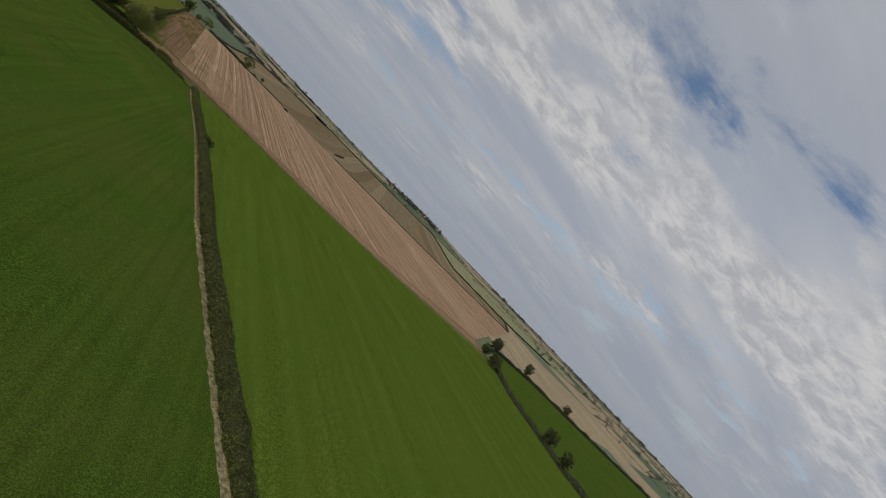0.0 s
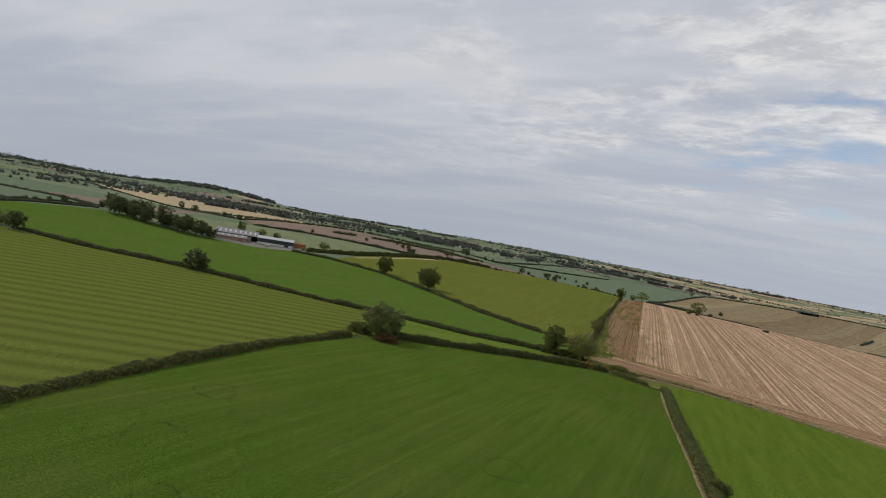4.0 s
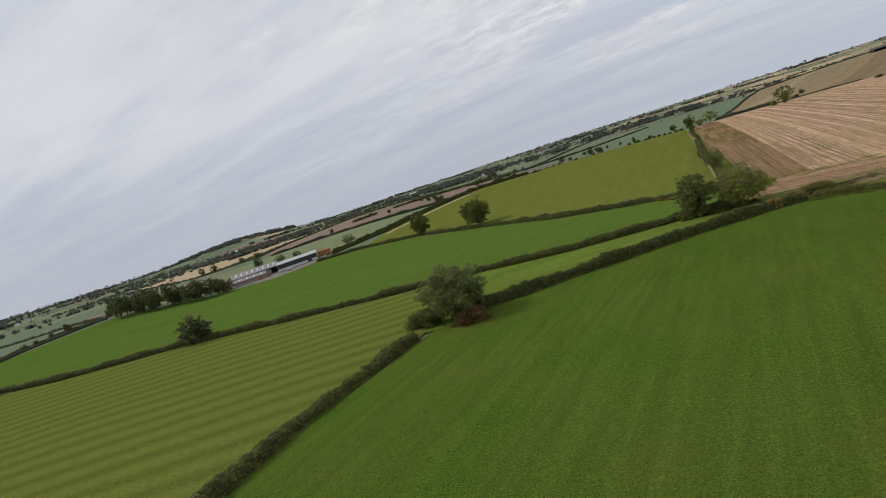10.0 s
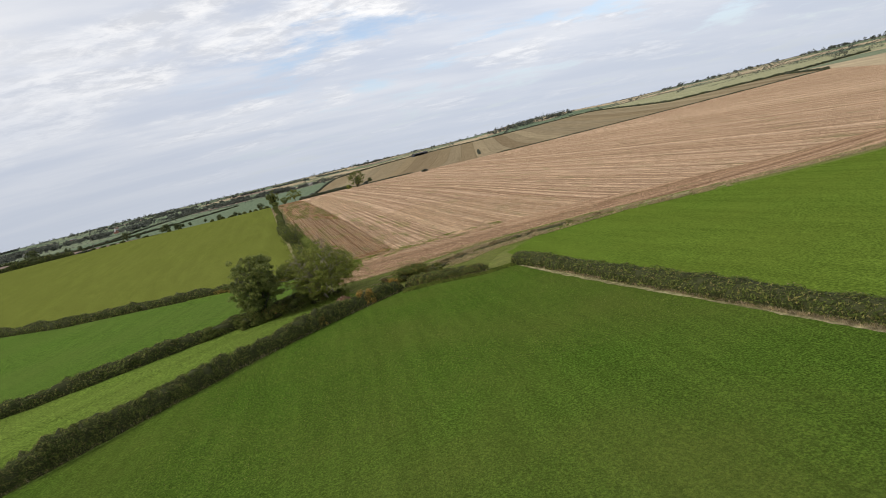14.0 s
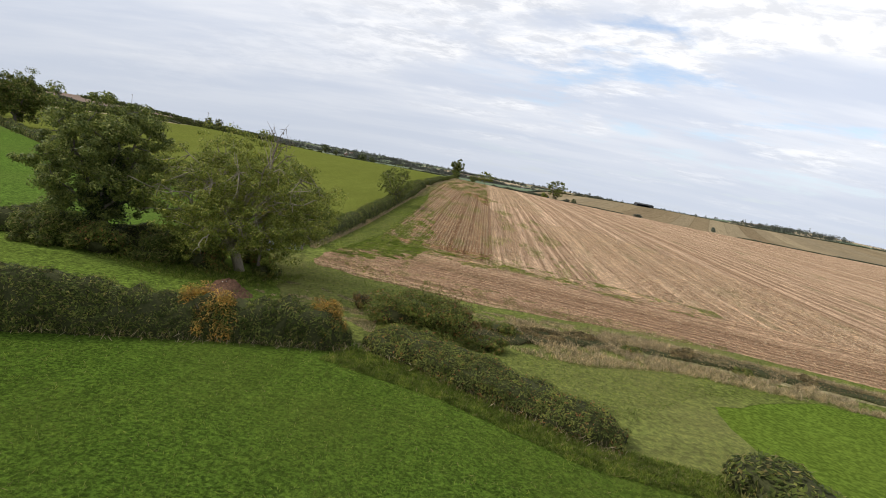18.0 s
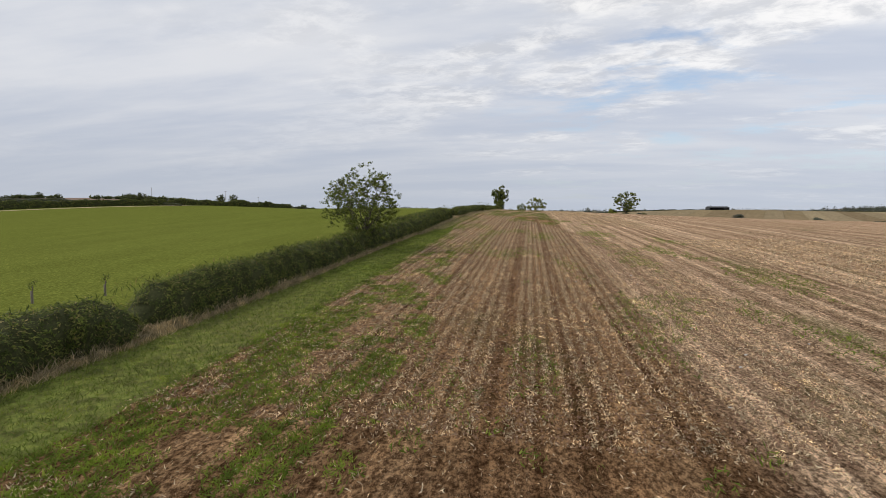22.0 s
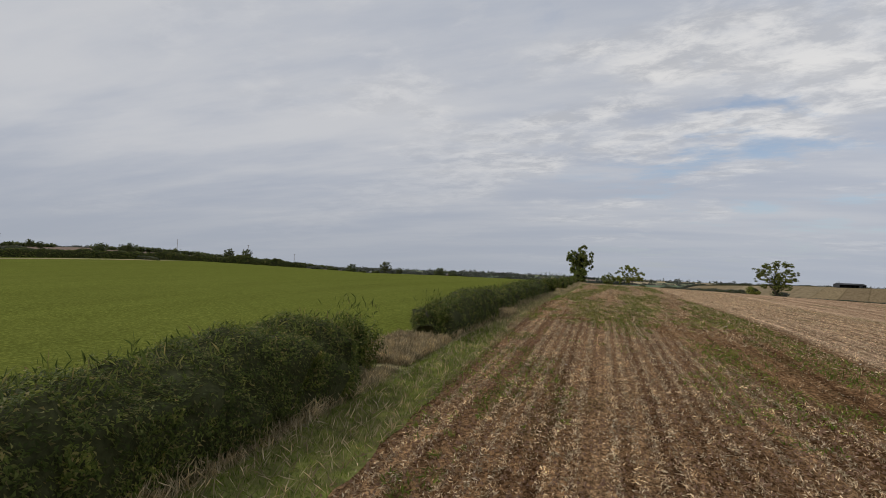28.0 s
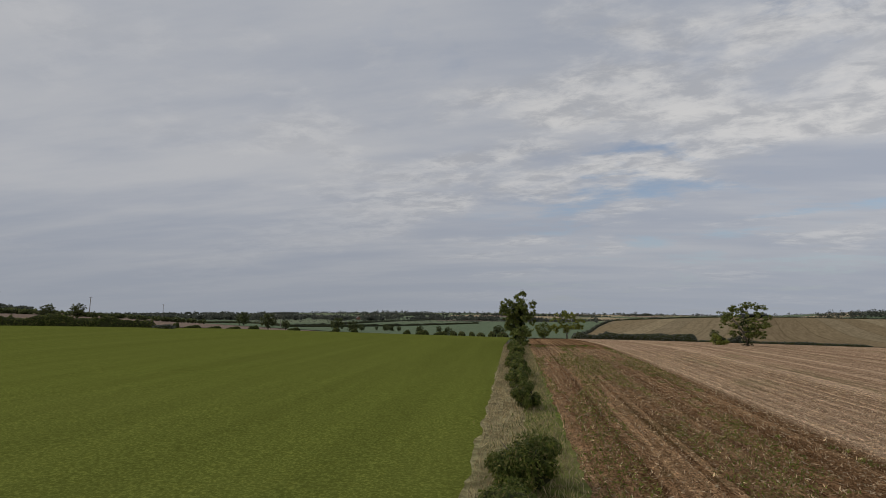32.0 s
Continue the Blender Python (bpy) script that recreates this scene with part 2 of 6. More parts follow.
def field_mat(name, base, dry, dark, turn=0.0, gap=0.0, lines=0.0, patch=0.5, tuft=3.0, wavy=False, coarse=0.6):
    """Pasture or young crop: tufts, worn patches, and drill or mowing lines along one bearing."""
    def fill(add, link, b):
        mp = place(add, link)
        _, big = noise_ramp(add, link, mp, 0.035, [(0.35, (0, 0, 0)), (0.68, (1, 1, 1))], 5, 0.6)
        fine, tex = noise_ramp(add, link, mp, tuft, [(0.40, dark), (0.50, base), (0.585, tuple(min(1, v * 1.6) for v in base))], 8, 0.7)
        _, mr = noise_ramp(add, link, mp, 1.8, [(0.34, (0.84, 0.86, 0.80)), (0.5, (1, 1, 1)), (0.66, (1.18, 1.14, 1.05))], 9, 0.8)
        _, grain = noise_ramp(add, link, mp, 3.4, [(0.38, (0.68, 0.71, 0.62)), (0.5, (1, 1, 1)), (0.62, (1.38, 1.31, 1.2))], 5, 0.85)
        mix = blend(add, link, "MIX", (math_node(add, link, "MULTIPLY", (big, 0), patch), 0), (tex, 0), dry)
        last = blend(add, link, "MULTIPLY", 0.9, (mix, 2), (mr, 0))
        last = blend(add, link, "MULTIPLY", coarse, (last, 2), (grain, 0))
        wr = None
        if gap and wavy:
            wave = add("ShaderNodeTexWave", Scale=math.pi / 10 / gap, Distortion=3.5, Detail=3)
            wave.inputs["Detail Scale"].default_value = 0.25
            link(place(add, link, (1, 1, 1), turn), 0, wave, 0)
            wr = add("ShaderNodeValToRGB")
            ramp_of(wr, [(0.05, (1 - lines,) * 3), (0.55, (1, 1, 1)), (0.95, (1 + lines * 0.4,) * 3)])
            link(wave, 0, wr, 0)
        elif gap:
            # uneven lines: a noise drawn out along the bearing
            _, wr = noise_ramp(add, link, place(add, link, (1.0 / gap, 0.004 if gap < 20 else 0.0012, 1), turn), 1.0, [(0.34, (1 - lines,) * 3), (0.5, (1, 1, 1)), (0.66, (1 + lines,) * 3)], 3, 0.6)
        if wr:
            last = blend(add, link, "MULTIPLY", 1.0, (last, 2), (wr, 0))
        link(last, 2, b, "Base Color")
        b.inputs["Roughness"].default_value = 0.9
        b.inputs["Specular IOR Level"].default_value = 0.0
        bump(add, link, b, (fine, 0), 1.0, 0.22 * coarse)
    return material(name, fill)


def stubble_mat(name, turn=0.0, soil=0.0):
    """Straw stubble in drilled rows over red-brown soil, with weedy streaks."""
    def fill(add, link, b):
        along = place(add, link, (1, 1, 1), turn)
        axis = add("ShaderNodeSeparateXYZ")
        link(along, 0, axis, 0)
        sway = add("ShaderNodeTexNoise", Scale=0.008, Detail=1)
        link(along, 0, sway, 0)
        u = math_node(add, link, "ADD", (axis, 0), (math_node(add, link, "MULTIPLY", (sway, 0), 1.3), 0))

        def passes(wide, lo, hi):
            """Passes of the cultivator, each one a little paler or darker than the next."""
            w = add("ShaderNodeTexWhiteNoise")
            w.noise_dimensions = "1D"
            link(math_node(add, link, "FLOOR", (math_node(add, link, "DIVIDE", (u, 0), wide), 0)), 0, w, "W")
            r = add("ShaderNodeValToRGB")
            ramp_of(r, [(0.0, lo), (1.0, hi)])
            link(w, 0, r, 0)
            return r

        m1 = blend(add, link, "MULTIPLY", 1.0, (passes(4.4, (0.385, 0.275, 0.188), (0.48, 0.36, 0.255)), 0), (passes(0.62, (0.60, 0.55, 0.51), (1.2, 1.19, 1.16)), 0))
        _, dr = noise_ramp(add, link, place(add, link, (1.0, 0.012, 1), turn), 2.0, [(0.38, (0.72, 0.68, 0.65)), (0.5, (1, 1, 1)), (0.62, (1.22, 1.2, 1.17))], 3, 0.6)
        m1 = blend(add, link, "MULTIPLY", 0.85 - soil * 0.3, (m1, 2), (dr, 0))
        fine, fr = noise_ramp(add, link, place(add, link, (1, 0.6, 1), turn), 7.0, [(0.43, (0.26, 0.21, 0.17)), (0.5, (0.92, 0.88, 0.84)), (0.56, (1.95, 1.9, 1.78))], 9, 0.85)
        m2 = blend(add, link, "MULTIPLY", 0.9, (m1, 2), (fr, 0))
        _, lump = noise_ramp(add, link, place(add, link, (1, 0.5, 1), turn), 1.7, [(0.38, (0.66, 0.62, 0.58)), (0.5, (1, 1, 1)), (0.62, (1.4, 1.38, 1.34))], 4, 0.75)
        m2 = blend(add, link, "MULTIPLY", 0.8, (m2, 2), (lump, 0))
        _, weeds = noise_ramp(add, link, place(add, link, (1, 0.3, 1), turn), 0.12, [(0.55, (0, 0, 0)), (0.68, (1, 1, 1))], 9, 0.76)
        m3 = blend(add, link, "MIX", (math_node(add, link, "MULTIPLY", (weeds, 0), 0.6), 0), (m2, 2), (0.12, 0.14, 0.048))
        last = m3
        if not turn:
            # the strip beside the hedge was worked twice and stayed darker and weedier
            co = add("ShaderNodeTexCoord")
            sep = add("ShaderNodeSeparateXYZ")
            link(co, "Object", sep, 0)
            near = add("ShaderNodeMapRange")
            near.inputs[1].default_value, near.inputs[2].default_value = 24.2, 25.4
            near.inputs[3].default_value, near.inputs[4].default_value = 1.0, 0.0
            link(sep, 0, near, 0)
            last = blend(add, link, "MULTIPLY", (near, 0), (m3, 2), (0.56, 0.49, 0.40))
        if soil:
            last = blend(add, link, "MULTIPLY", soil, (m3, 2), (0.74, 0.67, 0.62))
        link(last, 2, b, "Base Color")
        b.inputs["Roughness"].default_value = 0.95
        b.inputs["Specular IOR Level"].default_value = 0.0
        bump(add, link, b, (fine, 0), 1.0, 0.14)
    return material(name, fill)


def leaf_mat(name, stops, rough=0.55, through=0.45):
    """Leaves: each blade its own tint, clumps lighter and darker, some light let through."""
    m = material(name, lambda add, link, b: None)
    add, link = nodes_of(m.node_tree)
    out = add("ShaderNodeOutputMaterial")
    b = add("ShaderNodeBsdfPrincipled", Roughness=rough)
    b.inputs["Specular IOR Level"].default_value = 0.10
    g = add("ShaderNodeNewGeometry")
    r = add("ShaderNodeValToRGB")
    ramp_of(r, stops)
    link(g, "Random Per Island", r, 0)
    mp = place(add, link)
    _, big = noise_ramp(add, link, mp, 0.45, [(0.3, (0.7, 0.7, 0.68)), (0.7, (1.25, 1.22, 1.1))], 4)
    _, small = noise_ramp(add, link, mp, 1.7, [(0.34, (0.52, 0.54, 0.5)), (0.5, (1, 1, 1)), (0.66, (1.55, 1.45, 1.25))], 4)
    c = blend(add, link, "MULTIPLY", 1.0, (blend(add, link, "MULTIPLY", 1.0, (r, 0), (big, 0)), 2), (small, 0))
    link(c, 2, b, "Base Color")
    t = add("ShaderNodeBsdfTranslucent")
    link(c, 2, t, 0)
    mix = add("ShaderNodeMixShader")
    mix.inputs[0].default_value = through
    link(b, 0, mix, 1), link(t, 0, mix, 2), link(mix, 0, out, 0)
    return m


def plain_mat(name, lo, hi, scale=3.0, rough=0.8, metal=0.0, relief=0.02, stretch=(1, 1, 1)):
    def fill(add, link, b):
        mp = place(add, link, stretch)
        n, r = noise_ramp(add, link, mp, scale, [(0.3, lo), (0.7, hi)], 8, 0.68)
        link(r, 0, b, "Base Color")
        b.inputs["Roughness"].default_value, b.inputs["Metallic"].default_value = rough, metal
        b.inputs["Specular IOR Level"].default_value = 0.5 if metal or rough < 0.8 else 0.08
        bump(add, link, b, (n, 0), 0.6, relief)
    return material(name, fill)


PASTURE = field_mat("pasture_grass", (0.066, 0.114, 0.015), (0.098, 0.122, 0.024), (0.030, 0.056, 0.009), 8, 1.7, 0.09, 0.75, 5.5, coarse=0.85)
LUSH = field_mat("lush_grass", (0.077, 0.129, 0.021), (0.104, 0.138, 0.032), (0.042, 0.078, 0.014), 30, 3, 0.08, 0.5)
CROP = field_mat("young_crop", (0.116, 0.130, 0.026), (0.130, 0.140, 0.032), (0.096, 0.109, 0.020), 0, 4, 0.07, 0.4, 5.0, coarse=0.14)
RIDGE = field_mat("ridged_crop", (0.108, 0.128, 0.026), (0.122, 0.137, 0.032), (0.076, 0.094, 0.017), 62, 9.0, 0.18, 0.5, 3.0, True, 0.35)
EASTCROP = field_mat("bright_crop", (0.088, 0.132, 0.018), (0.110, 0.140, 0.021), (0.053, 0.088, 0.012), 2, 3, 0.09, 0.5, coarse=0.3)
CORNER = field_mat("field_corner_grass", (0.112, 0.138, 0.029), (0.185, 0.172, 0.066), (0.052, 0.076, 0.018), 75, 3, 0.12, 0.7, 2.4)
VERGE = field_mat("verge_grass", (0.118, 0.152, 0.029), (0.185, 0.168, 0.070), (0.048, 0.066, 0.015), 0, 0, 0, 0.85, 1.6)
# grey-green crop, its colour greyed and blued further to paint in distance haze
HAZED_GREEN = field_mat("hazed_grey_green_crop", (0.128, 0.162, 0.104), (0.150, 0.176, 0.114), (0.094, 0.126, 0.076), 40, 8, 0.08, 0.4)
PALEGOLD = field_mat("pale_gold_crop", (0.27, 0.262, 0.155), (0.31, 0.30, 0.18), (0.22, 0.215, 0.12), 10, 12, 0.1, 0.5)
STUBBLE = stubble_mat("straw_stubble")
HEADLAND = stubble_mat("headland_stubble", 99, 0.55)
LANE = field_mat("lane_grass", (0.106, 0.156, 0.025), (0.138, 0.160, 0.038), (0.044, 0.074, 0.014), 60, 4, 0.12, 0.5)
DRYVERGE = field_mat("dry_grass_verge", (0.30, 0.255, 0.145), (0.15, 0.155, 0.06), (0.17, 0.135, 0.075), 0, 0, 0, 0.7, 1.1)
TAN = field_mat("tan_stubble", (0.36, 0.285, 0.185), (0.41, 0.33, 0.22), (0.29, 0.225, 0.145), 25, 14, 0.14, 0.5)
def strips(name, tones, turn, wide):
    """A harvested slope worked in strips, each with a tone of its own, and fine rows along them."""
    def fill(add, link, b):
        mp = place(add, link, (1, 1, 1), turn)
        sep = add("ShaderNodeSeparateXYZ")
        link(mp, 0, sep, 0)
        u = math_node(add, link, "DIVIDE", (sep, 0), wide)
        cell = math_node(add, link, "FLOOR", (u, 0))
        white = add("ShaderNodeTexWhiteNoise")
        white.noise_dimensions = "1D"
        link(cell, 0, white, "W")
        r = add("ShaderNodeValToRGB")
        ramp_of(r, [(i / (len(tones) - 1), c) for i, c in enumerate(tones)])
        link(white, 0, r, 0)
        edge = math_node(add, link, "FRACT", (u, 0))
        er = add("ShaderNodeValToRGB")
        ramp_of(er, [(0.0, (0.72, 0.72, 0.7)), (0.05, (1, 1, 1)), (0.95, (1, 1, 1)), (1.0, (0.72, 0.72, 0.7))])
        link(edge, 0, er, 0)
        _, rows = noise_ramp(add, link, place(add, link, (0.5, 0.004, 1), turn), 1.0, [(0.36, (0.82, 0.81, 0.79)), (0.64, (1.16, 1.16, 1.15))], 3, 0.6)
        _, grain = noise_ramp(add, link, place(add, link), 0.6, [(0.36, (0.84, 0.84, 0.82)), (0.64, (1.18, 1.17, 1.15))], 8, 0.8)
        c = blend(add, link, "MULTIPLY", 1.0, (r, 0), (er, 0))
        c = blend(add, link, "MULTIPLY", 1.0, (c, 2), (rows, 0))
        c = blend(add, link, "MULTIPLY", 1.0, (c, 2), (grain, 0))
        link(c, 2, b, "Base Color")
        b.inputs["Roughness"].default_value = 0.95
        b.inputs["Specular IOR Level"].default_value = 0.0
    return material(name, fill)


TANHILL = strips("tan_hill_stubble", [(0.20, 0.150, 0.090), (0.255, 0.195, 0.115), (0.24, 0.19, 0.12), (0.31, 0.245, 0.15)], 23, 24.0)
# far grass with the haze of distance put into its base colour
HAZED_GRASS = field_mat("hazed_far_pasture", (0.165, 0.190, 0.122), (0.19, 0.205, 0.138), (0.115, 0.140, 0.085), 20, 8, 0.1, 0.4)
SOIL = field_mat("brown_soil", (0.205, 0.152, 0.122), (0.24, 0.184, 0.15), (0.16, 0.118, 0.094), 60, 12, 0.12, 0.5)
# pale far crop, its green dulled in the colour for haze
HAZED_PALE = field_mat("hazed_pale_green_crop", (0.165, 0.188, 0.105), (0.19, 0.20, 0.12), (0.125, 0.15, 0.078), 10, 12, 0.1, 0.5)
HEDGE_LEAF = leaf_mat("hedge_leaves", [(0.0, (0.060, 0.084, 0.021)), (0.45, (0.115, 0.148, 0.036)), (0.8, (0.181, 0.203, 0.055)), (1.0, (0.289, 0.235, 0.101))])
BRAMBLE_LEAF = leaf_mat("bramble_leaves", [(0.0, (0.075, 0.105, 0.028)), (0.5, (0.165, 0.196, 0.050)), (0.88, (0.235, 0.245, 0.066)), (0.94, (0.266, 0.119, 0.049)), (1.0, (0.308, 0.168, 0.077))])
DARK_LEAF = leaf_mat("dark_tree_leaves", [(0.0, (0.075, 0.105, 0.030)), (0.5, (0.160, 0.195, 0.052)), (1.0, (0.280, 0.290, 0.095))], 0.5, 0.3)
IVY_LEAF = leaf_mat("ivy_leaves", [(0.0, (0.020, 0.036, 0.012)), (1.0, (0.045, 0.07, 0.022))], 0.4)
ASH_LEAF = leaf_mat("ash_tree_leaves", [(0.0, (0.098, 0.135, 0.026)), (0.5, (0.195, 0.228, 0.046)), (0.85, (0.295, 0.305, 0.075)), (1.0, (0.35, 0.33, 0.10))], 0.5, 0.28)
KTREE_LEAF = leaf_mat("light_tree_leaves", [(0.0, (0.085, 0.120, 0.028)), (0.5, (0.160, 0.195, 0.048)), (1.0, (0.240, 0.265, 0.082))])
WILLOW_LEAF = leaf_mat("willow_leaves", [(0.0, (0.124, 0.155, 0.055)), (0.6, (0.196, 0.232, 0.088)), (1.0, (0.279, 0.308, 0.130))])
MID_LEAF = leaf_mat("hedgerow_tree_leaves", [(0.0, (0.060, 0.078, 0.034)), (0.5, (0.110, 0.132, 0.055)), (1.0, (0.180, 0.195, 0.088))])
# distance haze is painted into this leaf colour: greyer and bluer than near leaves
HAZED_LEAF = leaf_mat("hazed_far_leaves", [(0.0, (0.085, 0.095, 0.085)), (0.6, (0.124, 0.135, 0.118)), (1.0, (0.169, 0.176, 0.159))])
RUST_LEAF = leaf_mat("rusty_leaves", [(0.0, (0.247, 0.150, 0.034)), (0.5, (0.468, 0.280, 0.072)), (0.8, (0.546, 0.377, 0.104)), (1.0, (0.156, 0.169, 0.052))])
YELLOW_LEAF = leaf_mat("yellow_leaves", [(0.0, (0.13, 0.12, 0.03)), (0.5, (0.30, 0.23, 0.06)), (1.0, (0.42, 0.33, 0.11))])
RUST_BROWN = leaf_mat("red_brown_leaves", [(0.0, (0.098, 0.084, 0.035)), (0.5, (0.182, 0.112, 0.049)), (1.0, (0.266, 0.168, 0.084))])
DITCH_LEAF = leaf_mat("dry_ditch_growth", [(0.0, (0.11, 0.085, 0.042)), (0.4, (0.20, 0.145, 0.075)), (0.8, (0.32, 0.255, 0.14)), (1.0, (0.12, 0.14, 0.05))], 0.7, 0.4)
STRAW = leaf_mat("dry_straw", [(0.0, (0.25, 0.165, 0.10)), (0.5, (0.56, 0.42, 0.28)), (1.0, (0.88, 0.73, 0.54))], 0.8, 0.2)
DRY = leaf_mat("standing_dry_grass", [(0.0, (0.21, 0.165, 0.095)), (0.6, (0.43, 0.345, 0.215)), (1.0, (0.66, 0.54, 0.37))], 0.8, 0.3)
GRASS = leaf_mat("grass_blades", [(0.0, (0.100, 0.145, 0.024)), (0.6, (0.168, 0.220, 0.038)), (0.9, (0.21, 0.235, 0.062)), (1.0, (0.28, 0.24, 0.11))], 0.6, 0.4)
WEED = leaf_mat("bright_weeds", [(0.0, (0.120, 0.180, 0.024)), (0.6, (0.195, 0.265, 0.040)), (1.0, (0.25, 0.30, 0.065))], 0.6, 0.4)
RANK = leaf_mat("rank_grass", [(0.0, (0.040, 0.070, 0.012)), (1.0, (0.085, 0.125, 0.022))], 0.6, 0.3)
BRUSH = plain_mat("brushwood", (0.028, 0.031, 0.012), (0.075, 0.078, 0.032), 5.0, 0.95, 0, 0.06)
PALEBARK = plain_mat("pale_twisted_bark", (0.17, 0.146, 0.105), (0.36, 0.31, 0.225), 9, 0.9, 0, 0.03, (1, 1, 0.2))
BARK = plain_mat("grey_bark", (0.09, 0.075, 0.06), (0.17, 0.15, 0.125), 9, 0.9, 0, 0.03, (1, 1, 0.2))


# ---- building helpers ----
def mesh_of(name, verts, faces, mat, smooth=False):
    me = bpy.data.meshes.new(name)
    me.from_pydata(verts, [], faces)
    if mat:
        me.materials.append(mat)
    if smooth:
        me.shade_smooth()
    me.update()
    return me


def part_mesh(name, me, parent, label=""):
    ob = new(name, me)
    if parent:
        ob.parent = parent
    return tagged(ob, label)


def thing(name, at, label, category, group="", turn=0.0):
    ob = new(name)
    ob.empty_display_size = 0.5
    ob.matrix_world = pose(*at, 0, 0, turn)
    return tagged(ob, label, category, group)


def inside(px, py, poly):
    hit = np.zeros(len(px), bool)
    for (ax, ay), (bx, by) in zip(poly, poly[1:] + poly[:1]):
        hit ^= ((ay > py) != (by > py)) & (px < (bx - ax) * (py - ay) / (by - ay + 1e-12) + ax)
    return hit


def land(name, poly, mat, label, step=8.0, lift=0.05, category="field", ragged=0.0):
    """A field: its outline laid over the lie of the land."""
    from mathutils.geometry import delaunay_2d_cdt
    rim = []
    for (ax, ay), (bx, by) in zip(poly, poly[1:] + poly[:1]):
        n = max(1, round(math.hypot(bx - ax, by - ay) / step))
        rim += [Vector((ax + (bx - ax) * i / n, ay + (by - ay) * i / n)) for i in range(n)]
    if ragged:
        poly = [(p.x, p.y) for p in rim]
        rim = []
        for (ax, ay), (bx, by) in zip(poly, poly[1:] + poly[:1]):
            for i in range(max(1, round(math.hypot(bx - ax, by - ay) / 0.8))):
                t = i / max(1, round(math.hypot(bx - ax, by - ay) / 0.8))
                x, y = ax + (bx - ax) * t, ay + (by - ay) * t
                rim.append(Vector((x + ragged * noise.noise(Vector((x * 0.35, y * 0.35, 2))) + ragged * 0.5 * noise.noise(Vector((x * 1.3, y * 1.3, 7))), y + ragged * noise.noise(Vector((x * 0.35, y * 0.35, 5))))))
        poly = [(p.x, p.y) for p in rim]
    xs, ys = [p[0] for p in poly], [p[1] for p in poly]
    gx, gy = np.meshgrid(np.arange(min(xs) + step * 0.5, max(xs), step), np.arange(min(ys) + step * 0.5, max(ys), step))
    gx, gy = gx.ravel(), gy.ravel()
    keep = inside(gx, gy, poly)
    if ragged:
        keep &= np.array([min((x - p.x) ** 2 + (y - p.y) ** 2 for p in rim[::2]) > 0.6 for x, y in zip(gx, gy)]) if len(gx) else keep
    pts = rim + [Vector((x, y)) for x, y in zip(gx[keep], gy[keep])]
    n = len(rim)
    v, _, f, *_ = delaunay_2d_cdt(pts, [(i, (i + 1) % n) for i in range(n)], [], 1, 1e-4)
    vx, vy = np.array([p.x for p in v]), np.array([p.y for p in v])
    vz = ground_z(vx, vy) + lift
    ob = new(name, mesh_of(name, list(zip(vx.tolist(), vy.tolist(), vz.tolist())), [list(t) for t in f], mat, True))
    return tagged(ob, label, category, kind="structure")


CELL, SUB, HALF = 190.0, 8, 24
CELL_TURN = radians(17)


def cell_point(i, j):
    """A corner of the far field network: a turned grid with every corner pushed about."""
    h1 = math.sin(i * 127.1 + j * 311.7) * 43758.5453
    h2 = math.sin(i * 269.5 + j * 183.3) * 43758.5453
    u, v = (i + 0.62 * (h1 - math.floor(h1) - 0.5)) * CELL, (j + 0.62 * (h2 - math.floor(h2) - 0.5)) * CELL * 0.86
    return u * math.cos(CELL_TURN) - v * math.sin(CELL_TURN), u * math.sin(CELL_TURN) + v * math.cos(CELL_TURN) + 200


def ground_sheet():
    """One sheet out to the horizon; each cell of the far network is a field with its own crop, most in colours greyed
    for haze.
    """
    crops = [HAZED_GREEN, HAZED_GRASS, HAZED_GREEN, TAN, SOIL, HAZED_GREEN, HAZED_GRASS, HAZED_GREEN, HAZED_GREEN, HAZED_GRASS, HAZED_GREEN, HAZED_PALE]
    rng = np.random.default_rng(5)
    n = 2 * HALF * SUB + 1
    c = np.array([[cell_point(i, j) for j in range(-HALF, HALF + 1)] for i in range(-HALF, HALF + 1)])
    t = np.arange(n) / SUB
    k = np.minimum(t.astype(int), 2 * HALF - 1)
    f = t - k
    fu, fv = f[:, None, None], f[None, :, None]
    p = (c[k][:, k] * (1 - fu) * (1 - fv) + c[k + 1][:, k] * fu * (1 - fv) + c[k][:, k + 1] * (1 - fu) * fv + c[k + 1][:, k + 1] * fu * fv)
    x, y = p[..., 0], p[..., 1]
    z = ground_z(x, y) - 0.04 - 0.3 / (1 + np.exp((np.hypot(x + 60, y - 200) - 950) / 60))
    verts = np.stack([x.ravel(), y.ravel(), z.ravel()], 1)
    a = np.arange(n * n).reshape(n, n)
    faces = np.stack([a[:-1, :-1], a[1:, :-1], a[1:, 1:], a[:-1, 1:]], -1).reshape(-1, 4)
    me = mesh_of("ground", verts.tolist(), faces.tolist(), None, True)
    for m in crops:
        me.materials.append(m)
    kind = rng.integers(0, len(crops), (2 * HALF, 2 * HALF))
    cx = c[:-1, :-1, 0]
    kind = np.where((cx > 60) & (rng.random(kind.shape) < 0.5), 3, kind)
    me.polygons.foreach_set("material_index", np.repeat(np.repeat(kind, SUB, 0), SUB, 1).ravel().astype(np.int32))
    return tagged(new("ground", me), "rolling farmland patchwork of green and tan fields", "ground", kind="structure")


ground_sheet()


